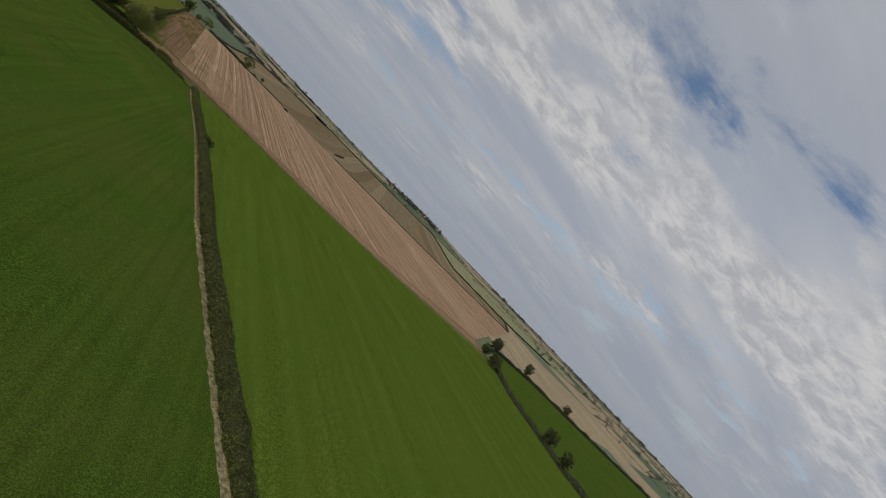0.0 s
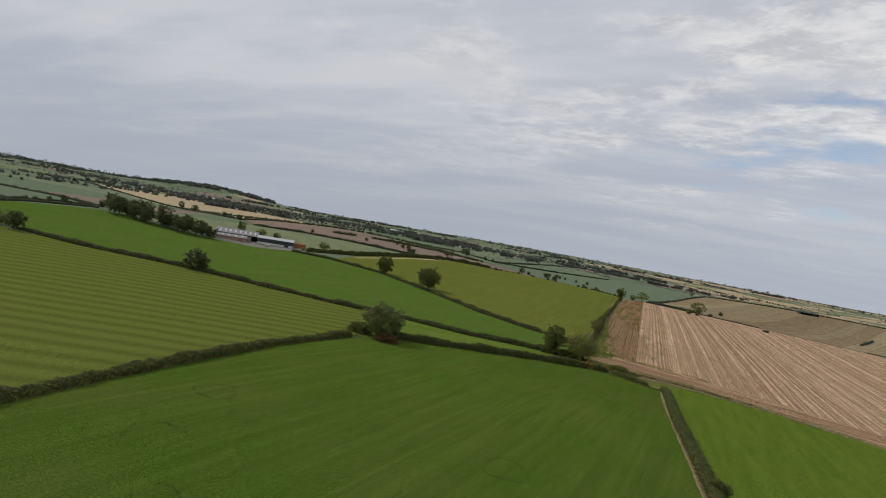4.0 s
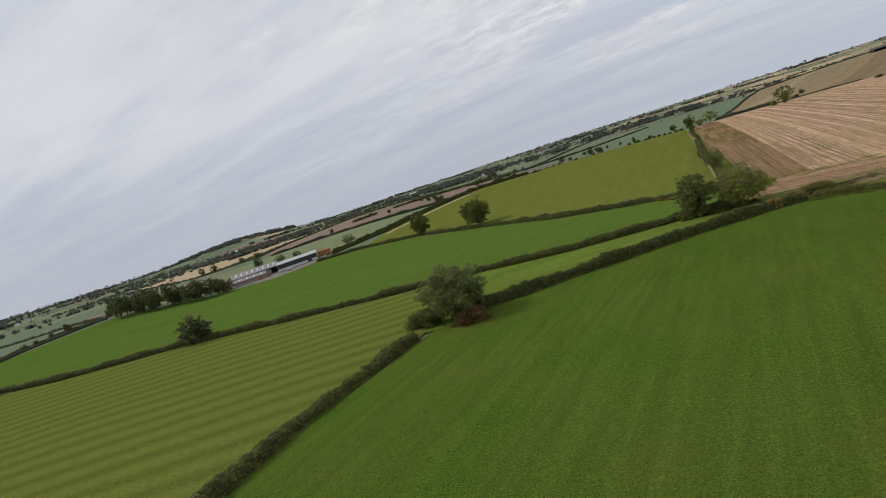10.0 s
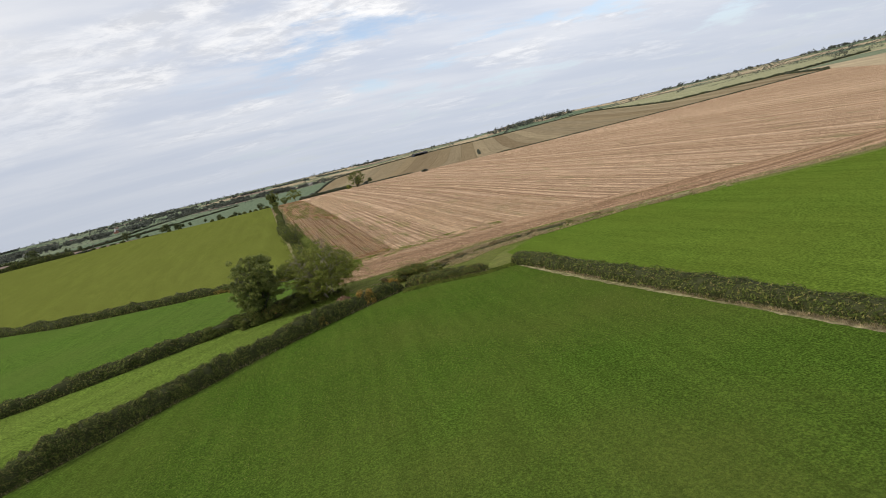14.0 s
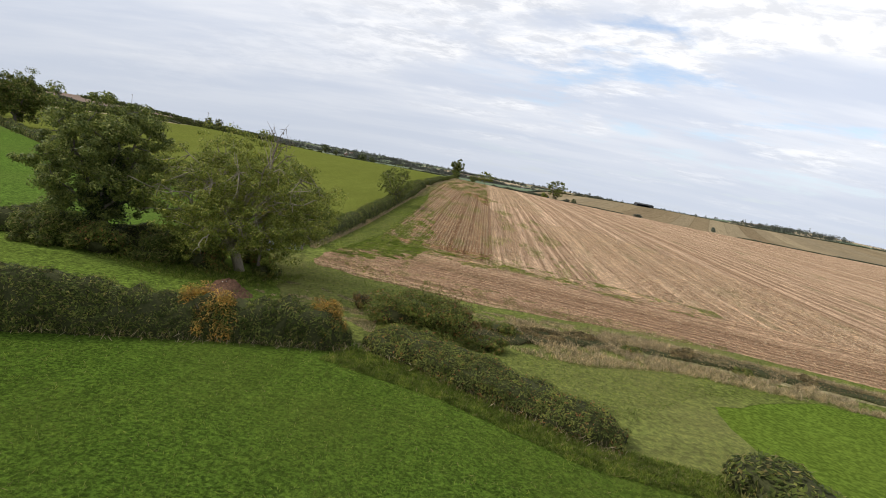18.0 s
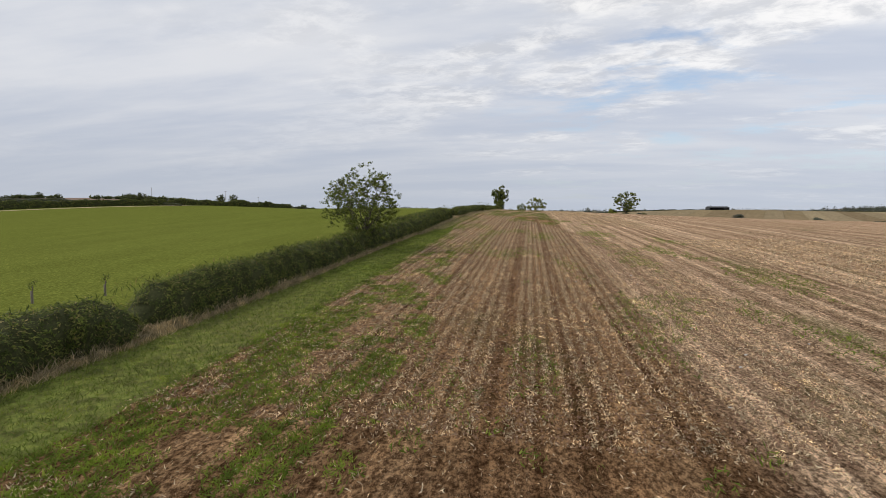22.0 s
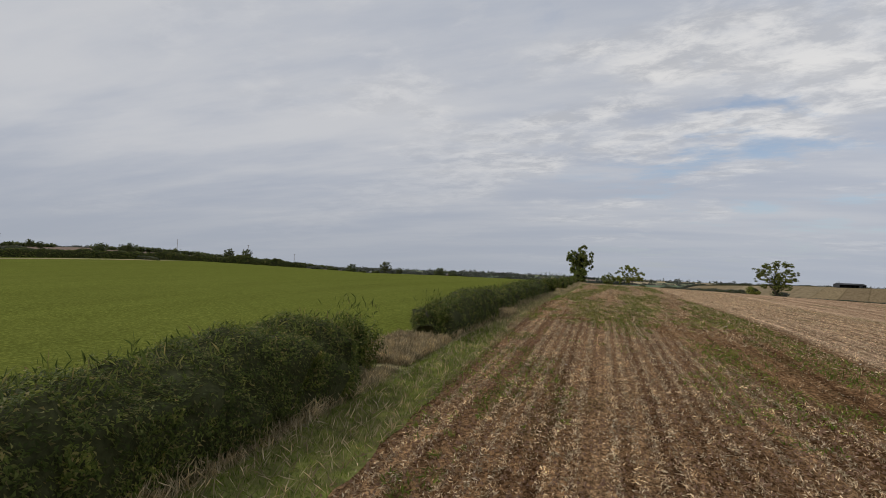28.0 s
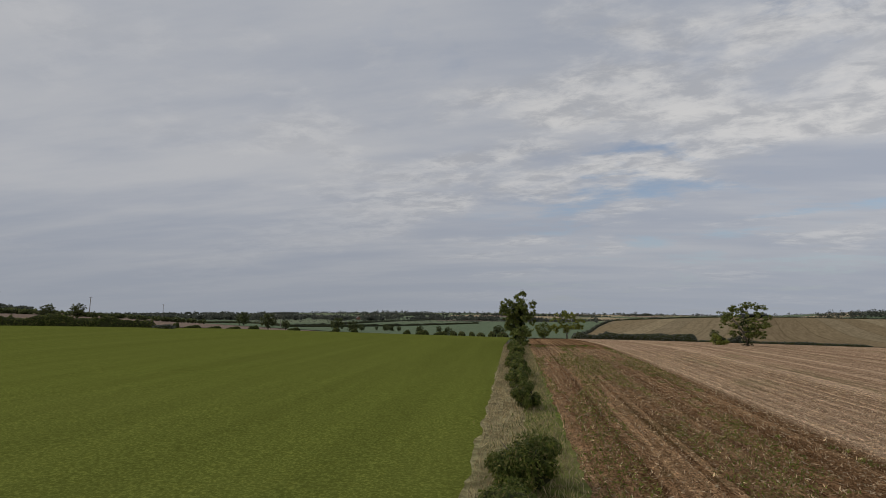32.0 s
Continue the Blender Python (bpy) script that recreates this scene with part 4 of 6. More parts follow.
hedge([(-2.0, 174), (-1.9, 192), (-1.5, 212)], 3.0, 2.2, "dark green hedge running towards tall trees", 120, 0.095, 5, None, 0.7, 0.25, 20, 40, -1)
hedge([(-77, -86), (-50, -66), (-18, -43), (-3, -34.2), (7, -29.4), (14, -26.6)], 2.6, 2.9, "trimmed green hedge along the pasture", 130, 0.10, 6, None, 0.7, 0.4, 14, 24, -1)
hedge([(15, -25.5), (20, -27.5), (26, -31), (31.5, -33.6)], 2.6, 1.7, "low bramble hedge fading out at the field corner", 210, 0.085, 61, BRAMBLE_LEAF, 0.6, 0.3, 8, 40, -1)
hedge([(37.9, -33.4), (39.1, -44), (39.5, -66), (40.9, -95), (44.9, -150), (49.3, -224), (54.1, -270), (57.9, -300), (61.3, -420)], 3.0, 2.1, "thick trimmed green hedge between pasture and crop", 36, 0.18, 7, None, 1.0, 0.16, 4, 30, 1)
hedge([(-342, -79), (-286, -72), (-221, -52), (-173, -47), (-115, -33), (-89, -28), (-56, -25), (-24, -15), (-5, -9)], 2.4, 2.2, "long dark green field hedge", 30, 0.20, 8, None, 1.0, 0.5, 4)
hedge([(-83, -98), (-86, -140), (-85, -180), (-83, -225), (-81, -300), (-81, -420)], 2.8, 2.2, "dark green hedge with autumn tints", 48, 0.16, 9, BRAMBLE_LEAF, 0.8, 0.48, 6, 14, 1)
hedge([(-322, 165), (-276, 168), (-204, 149), (-140, 104), (-76, 55), (-30, 36), (-12, 28)], 2.2, 2.2, "dark green hedge below the yellow-green crop", 26, 0.21, 10, None, 1.0, 0.5, 3)
block = hedge([(0, 0), (3.2, 0.3), (6.5, 0)], 2.6, 2.6, "short block of dark trimmed hedge between gaps", 9, 0.36, 11, HEDGE_LEAF, 1.0, 0.6)
block["group"] = "hedge blocks behind the crop"
rng = np.random.default_rng(110)
spots = np.array(smooth_line([(-4, 441), (-41, 503), (-100, 511), (-150, 477), (-182, 431)], 10.5))
for k, (x, y) in enumerate(spots[:-1]):
    dx, dy = spots[k + 1] - spots[k]
    m = pose(x, y, gz(x, y), 0, 0, math.degrees(math.atan2(dy, dx))) @ Matrix.Diagonal((rng.uniform(0.5, 1.5), rng.uniform(0.8, 1.2), rng.uniform(0.5, 1.25), 1))
    if k == 0:
        block.matrix_world = m
    elif rng.random() < 0.82:
        copy_thing(block, m).scale = m.to_scale()
hedge([(-182, 431), (-208, 410), (-238, 385)], 3.0, 3.8, "tall dark hedge along the crop's far side", 9, 0.4, 111, HEDGE_LEAF, 1.6, 0.6)
hedge([(-233, 392), (-284, 232), (-320, 188)], 2.6, 3.8, "dark far hedge beside a farm track", 9, 0.4, 112, HEDGE_LEAF, 1.8, 0.5)
hedge([(30, 462), (60, 466), (88, 457)], 4.0, 3.0, "dark bushy hedge at the stubble's far side", 6, 0.4, 12, HAZED_LEAF, 1.6, 0.5)
hedge([(88, 457), (110, 453), (160, 447)], 2.0, 1.0, "low thin hedge at the stubble's far side", 6, 0.4, 121, HAZED_LEAF, 2.0, 0.5)

tree("tree", -14.5, -14, 16.0, 14.2, "tall dark green oak standing in the hedge", 21, DARK_LEAF, 70000, 0.14, 0.5, 0.1, 16, 9, 0.09, 0.5, 1, 0, 9000, sub=2, shell=0.36)
tree("tree", -0.8, -12.5, 15.0, 19.4, "broad ash with twisted bare limbs beside the gate", 22, ASH_LEAF, 92000, 0.112, 0.55, 0.11, 24, 13, 0.074, 0.6, 2, 0.05, flat=0.62, bark=PALEBARK, sub=2, twist=2.2, shell=0.3, crooked=14)
tree("tree", -1.5, 75.4, 11.3, 11.0, "round open green tree growing from the hedge", 23, KTREE_LEAF, 26000, 0.10, 0.17, 0.08, 24, 16, 0.036, 0.5, 6, 0.03, sub=3, shell=0.36)
tree("tree", 0.3, 337, 17.6, 12, "tall ivy-covered tree at the field corner", 24, DARK_LEAF, 11000, 0.3, 0.4, 0.1, 12, 7, 0.075, 0.5, 1, 0.2, 7000, 1.3)
tree("tree", 23, 430, 14.5, 17, "open airy tree behind the stubble", 25, ASH_LEAF, 6000, 0.34, 0.25, 0.12, 10, 8, 0.065, 0.5, 2, 0.3)
tree("tree", 12, 420, 8, 9, "low bushy tree beside a field corner", 251, DARK_LEAF, 2500, 0.35, 0.2, 0.1, 8, 6, 0.1)
tree("tree", 85, 394, 17.5, 21, "lone tree with clumped open branches in the stubble", 26, DARK_LEAF, 9000, 0.36, 0.4, 0.15, 11, 6, 0.065, 0.6, 2, 0.1, 900, 0.6, sub=3, shell=0.16)
tree("tree", -75, -87, 15.5, 20, "big grey-green willow at the hedge corner", 27, WILLOW_LEAF, 52000, 0.22, 0.4, 0.04, 18, 10, 0.09, 0.5, 3)
tree("tree", -202, 150, 17, 17, "round dark tree on the hedge line", 28, HEDGE_LEAF, 14000, 0.4, 0.4, 0.12, 12, 8, 0.1)
tree("tree", -138, 106, 20, 22, "large round dark tree on the hedge line", 29, HEDGE_LEAF, 17000, 0.4, 0.45, 0.12, 14, 8, 0.1)
tree("tree", -218, -53, 13, 16, "low spreading tree in the far hedge", 30, MID_LEAF, 10000, 0.38, 0.3, 0.08, 11, 8, 0.09)
tree("tree", 1, 322, 7, 6, "small bushy tree in the hedge end", 31, DARK_LEAF, 2600, 0.28, 0.2, 0.05, 7, 6, 0.12)

shrub("bush", 17.6, -20.0, 11.0, 7.0, 4.0, "dense bramble bush with reddish patches", 41, BRAMBLE_LEAF, 26000, 0.1, -20, shoots=150)
shrub("bush", 20.6, -19.2, 5.0, 4.2, 3.3, "red-brown bramble mass beside the bush", 411, RUST_BROWN, 9000, 0.1, shoots=60)
shrub("bush", 12.5, -17, 2.2, 2.2, 2.0, "small upright brown shrub", 42, RUST_BROWN, 1600, 0.07)
shrub("bush", 5.2, -30.3, 4.4, 3.8, 4.1, "orange autumn shrub in the hedge", 43, RUST_LEAF, 12000, 0.09, inner=None)
shrub("bush", 12.2, -26.9, 3.4, 3.2, 3.6, "yellow-orange autumn shrub at the hedge end", 44, RUST_LEAF, 9000, 0.09)
shrub("bush", -4.7, -36.0, 3.0, 2.8, 3.1, "yellowing autumn shrub in the hedge", 45, YELLOW_LEAF, 8000, 0.09)
for k, (x, y, h) in enumerate([(-5.3, -2.6, 1.9), (-3.0, 146.4, 3.3), (-2.4, 157.6, 2.9), (-2.1, 171.6, 2.5), (-2.0, 174.6, 2.4)]):
    shrub("bush", x, y, 3.3, 3.0, h, "leafy bush closing the end of the hedge", 240 + k, HEDGE_LEAF, 6500, 0.085, shoots=90)
shrub("bush", -7.0, 25.5, 8.5, 8.0, 5.2, "big round dark green hawthorn bush", 46, HEDGE_LEAF, 34000, 0.11, shoots=50)
shrub("bush", -11.5, 25.5, 11, 3.2, 1.7, "low golden-brown brambles along the hedge", 47, YELLOW_LEAF, 14000, 0.11, -32, shoots=120)
for k, (x, y, w) in enumerate([(-16.5, 28.6, 8), (-22, 32, 8), (-28, 36.5, 8)]):
    shrub("bush", x, y - 2.2, w, 2.4, 1.3, "low strip of golden dry growth along the hedge", 260 + k, YELLOW_LEAF, 6000, 0.11, -36, shoots=160)
shrub("bush", -70, -92, 11, 8, 4.6, "red-brown bush at the willow's foot", 48, RUST_BROWN, 11000, 0.18)
shrub("bush", -85, -88, 12, 9, 5.4, "dark scrub under the willow", 49, HEDGE_LEAF, 10000, 0.2)
shrub("bush", -0.5, 217.3, 5.2, 5.8, 3.4, "round dark green bush on the hedge line", 50, HEDGE_LEAF, 15000, 0.11, shoots=120)
shrub("bush", -1.5, 212, 3.4, 3.4, 2.2, "bushy end of the hedge", 51, HEDGE_LEAF, 6000, 0.1)
shrub("bush", -0.1, 241, 3.2, 5.0, 3.2, "dark bush with dry stalks on the hedge line", 52, HEDGE_LEAF, 10000, 0.12, shoots=80)
for k, yy in enumerate((257, 266, 276, 287, 298, 309)):
    shrub("bush", -0.8 + 0.4 * math.sin(k * 2.1), yy, 3.4, 9.5, 2.5 + 0.5 * math.sin(k * 1.7), "overgrown bush on the far hedge line", 53 + k, HEDGE_LEAF, 6500, 0.17)
shrub("bush", 154, 384, 8, 5, 3.2, "lone dark bush in the far stubble", 65, HAZED_LEAF, 900, 0.35)
shrub("bush", 105, 455, 9, 6, 4.5, "dark bush under the lone tree", 66, HAZED_LEAF, 900, 0.4)
shrub("bush", 76, 396, 8, 7, 5, "round green bush beside the lone tree", 67, ASH_LEAF, 1600, 0.34)
shrub("bush", -172, 424, 14, 5, 2.6, "dark scrub patch at the crop edge", 68, HAZED_LEAF, 900, 0.4)
shrub("bush", 46, -146, 5.5, 4.5, 4.6, "bushy dark tree top in the long hedge", 70, HEDGE_LEAF, 3500, 0.18)


# ---- the gate at the foot of the hedge ----
def bar(a, b, r, sides=8):
    return tube([Vector(a), Vector(a).lerp(Vector(b), 0.5), Vector(b)], [r, r, r], sides)


def box_mesh(name, x, y, z, mat, bevel=0.0, at=(0, 0, 0)):
    bm = bmesh.new()
    bmesh.ops.create_cube(bm, size=1.0)
    for v in bm.verts:
        v.co = Vector((v.co.x * x + at[0], v.co.y * y + at[1], v.co.z * z + at[2]))
    if bevel:
        bmesh.ops.bevel(bm, geom=bm.edges[:], offset=bevel, segments=2, affect="EDGES")
    me = bpy.data.meshes.new(name)
    bm.to_mesh(me)
    bm.free()
    me.materials.append(mat)
    return me


GALV = plain_mat("galvanised_steel", (0.30, 0.32, 0.34), (0.44, 0.46, 0.48), 30, 0.45, 0.7, 0.001)
POSTWOOD = plain_mat("weathered_post_wood", (0.16, 0.13, 0.10), (0.32, 0.28, 0.23), 12, 0.9, 0, 0.01, (1, 1, 0.15))
EARTH = plain_mat("turned_earth", (0.058, 0.030, 0.018), (0.22, 0.125, 0.078), 5.5, 0.95, 0, 0.12)
CLOD = plain_mat("soil_clods", (0.17, 0.098, 0.062), (0.31, 0.195, 0.125), 6, 0.95, 0, 0.03)
STONE = plain_mat("pale_stone", (0.42, 0.40, 0.36), (0.68, 0.66, 0.62), 8, 0.85, 0, 0.01)


def field_gate(ax, ay, bx, by):
    length = math.hypot(bx - ax, by - ay)
    turn = math.degrees(math.atan2(by - ay, bx - ax))
    th = thing("field_gate", (ax, ay, gz(ax, ay)), "closed galvanised steel bar gate between hedge ends", "gate", turn=turn)
    for z in (0.12, 0.27, 0.42, 0.58, 0.76, 0.96, 1.16):
        part_mesh("rail", mesh_of("rail", *bar((0.1, 0, z), (length - 0.1, 0, z), 0.034 if z < 1.1 else 0.04), GALV, True), th)
    for x in (0.1, length * 0.36, length * 0.66, length - 0.1):
        part_mesh("upright", mesh_of("upright", *bar((x, 0.01, 0.1), (x, 0.01, 1.17), 0.026), GALV, True), th)
    part_mesh("brace", mesh_of("brace", *bar((0.1, -0.03, 0.14), (length - 0.1, -0.03, 1.14), 0.018), GALV, True), th)
    part_mesh("latch", box_mesh("latch", 0.22, 0.05, 0.07, GALV, 0.012, (length - 0.02, 0, 0.8)), th)
    for x in (-0.12, length + 0.12):
        p = thing("gate_post", (ax + (bx - ax) / length * x, ay + (by - ay) / length * x, gz(ax, ay)), "weathered square wooden gate post", "post", "gate posts", turn)
        part_mesh("shaft", box_mesh("shaft", 0.18, 0.18, 1.6, POSTWOOD, 0.02, (0, 0, 0.7)), p)
        part_mesh("hinge", box_mesh("hinge", 0.2, 0.06, 0.05, GALV, 0.01, (0, -0.1, 1.0)), p)


field_gate(-2.9, -1.2, -0.2, 3.0)


def earth_mound(x, y):
    rng = np.random.default_rng(7)
    th = thing("earth_mound", (x, y, gz(x, y) - 0.1), "heap of reddish-brown earth with pale stones", "mound")
    n, m = 26, 40
    verts, faces = [], []
    for i in range(n):
        r = i / (n - 1)
        for k in range(m):
            a = 2 * math.pi * k / m
            px, py = math.cos(a) * r * 2.3, math.sin(a) * r * 1.8
            h = 1.3 * (1 - r) ** 0.9 * (1 + 0.35 * noise.noise(Vector((px * 0.8, py * 0.8, 3)))) + (0.34 * noise.noise(Vector((px * 2.6, py * 2.6, 1))) + 0.22 * noise.noise(Vector((px * 7, py * 7, 4)))) * (1 - r * 0.6)
            verts.append((px, py, max(0, h)))
    faces = [(i * m + k, i * m + (k + 1) % m, (i + 1) * m + (k + 1) % m, (i + 1) * m + k) for i in range(n - 1) for k in range(m)]
    part_mesh("earth", mesh_of("earth", verts, faces, EARTH, True), th)
    for k in range(24):
        a, r = rng.uniform(0, 6.28), rng.uniform(0.05, 0.95)
        px, py = math.cos(a) * r * 1.8, math.sin(a) * r * 1.5
        part_mesh("stone", pebble(rng, 0.035 + 0.06 * rng.random() ** 2), th).location = (px, py, 1.2 * (1 - r) ** 0.9 + 0.06)
    return th


def pebble(rng, s):
    bm = bmesh.new()
    bmesh.ops.create_icosphere(bm, subdivisions=1, radius=s)
    for v in bm.verts:
        v.co = Vector((v.co.x * 1.2, v.co.y, v.co.z * 0.7)) * rng.uniform(0.75, 1.15)
    me = bpy.data.meshes.new("stone")
    bm.to_mesh(me)
    bm.free()
    me.materials.append(STONE)
    return me


earth_mound(1.8, -20.5)


# ---- loose cover of the ground: straw, clods, weeds, grass ----
def scatter(rng, n, poly):
    xs, ys = [p[0] for p in poly], [p[1] for p in poly]
    out = np.zeros((0, 2))
    while len(out) < n:
        p = np.stack([rng.uniform(min(xs), max(xs), n), rng.uniform(min(ys), max(ys), n)], 1)
        out = np.concatenate([out, p[inside(p[:, 0], p[:, 1], poly)]])
    return out[:n]


def stuff(name, p2, lift, size, mat, label, category, seed, up=0.0, slim=0.12):
    rng = np.random.default_rng(seed)
    z = ground_z(p2[:, 0], p2[:, 1]) + 0.05 + lift * rng.random(len(p2))
    p = np.stack([p2[:, 0], p2[:, 1], z], 1)
    return tagged(new(name, blades(rng, p, size, name, mat, up, slim)), label, category, kind="stuff")


def row_pull(rng, p, gap=0.55, wide=0.16):
    """Draws scattered straw into drilled rows."""
    p = p.copy()
    p[:, 0] = np.round(p[:, 0] / gap) * gap + rng.normal(0, wide, len(p))
    return p


rng = np.random.default_rng(77)
NEAR = [(5.4, 22), (5.5, 40), (5.5, 85), (4.6, 105), (3.2, 122), (2.4, 138), (1.8, 155), (1.3, 170), (1.6, 188), (2.6, 205), (16, 205), (28, 150), (40, 100), (44, 60), (44, 20)]
CLOSE = [(5.5, 30), (5.5, 85), (4.6, 105), (3.2, 122), (2.4, 138), (1.8, 155), (1.3, 172), (12, 175), (22, 130), (30, 95), (32, 60), (30, 30)]
q = row_pull(rng, scatter(rng, 330000, CLOSE), 0.62, 0.12)
w = np.array([1.2 * noise.noise(Vector((round(x / 0.62) * 0.9, y * 0.006, 3.0))) + 0.25 * noise.noise(Vector((x * 0.7, y * 0.3, 8.0))) for x, y in q]) + rng.normal(0, 0.18, len(q))
stuff("straw", q[w > -0.13], 0.07, 0.062, STRAW, "short broken straw lying in rows on the soil", "straw", 78, 0.1, 0.42)
stuff("straw", row_pull(rng, scatter(rng, 70000, NEAR)), 0.08, 0.075, STRAW, "longer loose straw over the stubble", "straw", 178, 0.0, 0.24)
stuff("straw", row_pull(rng, scatter(rng, 50000, [(44, 20), (44, 60), (40, 100), (60, 110), (90, 60), (90, 10), (60, 16)]), 0.8, 0.25), 0.07, 0.19, STRAW, "broken straw over the stubble further out", "straw", 79, 0.0, 0.22)
stuff("straw", scatter(rng, 40000, [(5.3, 21), (44, 18), (70, 14), (90, 8), (79, -7), (53, -3.5), (34, -4.5), (23, -6), (9, -4.5), (3.5, -2.5), (2.8, 6), (4, 12)]), 0.06, 0.13, STRAW, "chopped straw on the ploughed headland", "straw", 80, 0.0, 0.2)

stuff("straw", row_pull(rng, scatter(rng, 70000, [(3, 175), (3, 325), (45, 325), (45, 120), (28, 150), (14, 175)]), 0.8, 0.22), 0.07, 0.16, STRAW, "pale straw over the far end of the stubble", "straw", 187, 0.0, 0.2)


def clods(n, poly, size, seed):
    rng = np.random.default_rng(seed)
    p = row_pull(rng, scatter(rng, n, poly), 0.55, 0.2)
    s = size * (0.4 + rng.random(n) ** 2 * 1.3)
    tet = np.array([(1, 0, -0.3), (-0.5, 0.87, -0.3), (-0.5, -0.87, -0.3), (0.1, 0.1, 0.75)])
    a = rng.uniform(0, 6.28, n)
    c, d = np.cos(a)[:, None], np.sin(a)[:, None]
    v = np.stack([tet[None, :, 0] * c - tet[None, :, 1] * d, tet[None, :, 0] * d + tet[None, :, 1] * c, np.repeat(tet[None, :, 2], n, 0)], -1) * s[:, None, None]
    v += np.stack([p[:, 0], p[:, 1], ground_z(p[:, 0], p[:, 1]) + 0.06], 1)[:, None]
    f = (np.arange(n)[:, None, None] * 4 + np.array([(0, 1, 3), (1, 2, 3), (2, 0, 3)])[None]).reshape(-1, 3)
    return tagged(new("soil_clods", mesh_of("soil_clods", v.reshape(-1, 3).tolist(), f.tolist(), CLOD)), "dark red-brown soil clods between the straw rows", "soil", kind="stuff")


# tufts that run out over the ploughed edge
q = scatter(rng, 60000, [(3, 6), (4, 22), (5, 40), (5, 100), (2.6, 135), (2, 200), (4.4, 200), (5, 135), (7.4, 100), (7.6, 45), (12, 24), (14, 6), (30, 1), (46, 0), (60, -4), (60, -8), (40, -2), (27, -5), (14, -6), (6, 0)])
w = np.array([noise.noise(Vector((x * 0.5, y * 0.35, 14.0))) + 0.6 * noise.noise(Vector((x * 1.6, y * 1.2, 19.0))) for x, y in q])
stuff("grass", q[w > 0.22], 0.08, 0.13, GRASS, "green tufts spreading into the stubble edge", "grass", 183, 0.45, 0.16)
stuff("grass", scatter(rng, 42000, [(-0.2, 6), (-0.1, 85), (-1.2, 125), (-1.5, 147), (-0.6, 147), (-0.2, 125), (0.9, 85), (0.8, 6)]), 0.25, 0.2, DRY, "dry stalks along the hedge foot", "grass", 184, 0.65, 0.06)
stuff("grass", scatter(rng, 6000, [(0.1, 110), (0.1, 210), (1.8, 210), (2.4, 150), (2.8, 110)]), 0.22, 0.24, DRY, "patchy dry grass beside the hedge", "grass", 185, 0.55, 0.07)
q = scatter(rng, 150000, [(3.4, 12), (13, 15), (15, 24), (13, 45), (10, 75), (5.2, 80), (5.2, 20)])
w = np.array([noise.noise(Vector((x * 0.45, y * 0.2, 24.0))) + 0.6 * noise.noise(Vector((x * 1.4, y * 0.8, 29.0))) - max(0, x - 9) * 0.05 - max(0, y - 38) * 0.012 for x, y in q])
stuff("weeds", row_pull(rng, q[w > -0.12], 0.62, 0.16), 0.07, 0.095, WEED, "green weeds over the field corner and its edge rows", "weeds", 186, 0.4, 0.2)
q = scatter(rng, 70000, [(2.6, 4), (7, 5), (13, 12), (14, 22), (5, 24), (3.4, 12)])
w = np.array([noise.noise(Vector((x * 0.5, y * 0.5, 64.0))) + 0.6 * noise.noise(Vector((x * 1.7, y * 1.7, 69.0))) + 0.05 * (y - 8) - max(0, x - 8) * 0.06 for x, y in q])
stuff("weeds", q[w > 0.05], 0.07, 0.10, WEED, "green weeds creeping over the headland corner", "weeds", 191, 0.4, 0.2)
q = scatter(rng, 150000, [(4, 14), (16, 16), (40, 15), (60, 12), (60, 20), (40, 25), (14, 28), (8, 60), (5, 60)])
w = np.array([noise.noise(Vector((x * 0.16, y * 0.28, 34.0))) + 0.6 * noise.noise(Vector((x * 0.9, y * 0.9, 39.0))) - 0.05 * abs(y - 20.5) for x, y in q])
stuff("weeds", q[w > 0.0], 0.06, 0.10, WEED, "green weeds along the turn of the rows", "weeds", 188, 0.4, 0.2)
q = scatter(rng, 60000, [(5, 17), (60, 14), (60, 22), (34, 25), (5, 26)])
w = np.array([noise.noise(Vector((x * 0.5, y * 0.5, 44.0))) for x, y in q])
stuff("straw", q[w > -0.05], 0.05, 0.09, STRAW, "scattered straw where the rows turn", "straw", 189, 0.0, 0.22)
clods(90000, CLOSE, 0.06, 81)
clods(34000, [(5.3, 21), (44, 18), (60, 14), (53, -3.5), (34, -4.5), (23, -6), (9, -4.5), (3.5, -2.5), (2.8, 6), (4, 12)], 0.075, 82)

p = scatter(rng, 130000, NEAR)
w = np.array([noise.noise(Vector((x * 0.22, y * 0.07, 4.0))) + 0.5 * noise.noise(Vector((x * 0.9, y * 0.5, 9.0))) for x, y in p])
stuff("weeds", p[w > 0.22], 0.08, 0.13, WEED, "green volunteer weeds between the rows", "weeds", 83, 0.4, 0.2)
p = scatter(rng, 60000, [(3, 175), (24, 150), (24, 345), (3, 335)])
w = np.array([noise.noise(Vector((x * 0.25, y * 0.03, 54.0))) + 0.5 * noise.noise(Vector((x * 0.9, y * 0.3, 59.0))) for x, y in p])
stuff("weeds", p[w > 0.05], 0.08, 0.17, GRASS, "green weeds in streaks up the worked strip", "weeds", 190, 0.4, 0.2)
EDGE = [(0.4, 8), (0.5, 40), (0.6, 85), (-0.2, 110), (-0.8, 130), (-0.8, 148), (-0.2, 164), (2.3, 164), (2.4, 140), (3.4, 120), (4.8, 104), (5.9, 85), (5.9, 40), (6.0, 20), (6, 4)]
stuff("grass", scatter(rng, 95000, EDGE), 0.08, 0.12, GRASS, "short green grass on the field margin", "grass", 84, 0.55, 0.10)
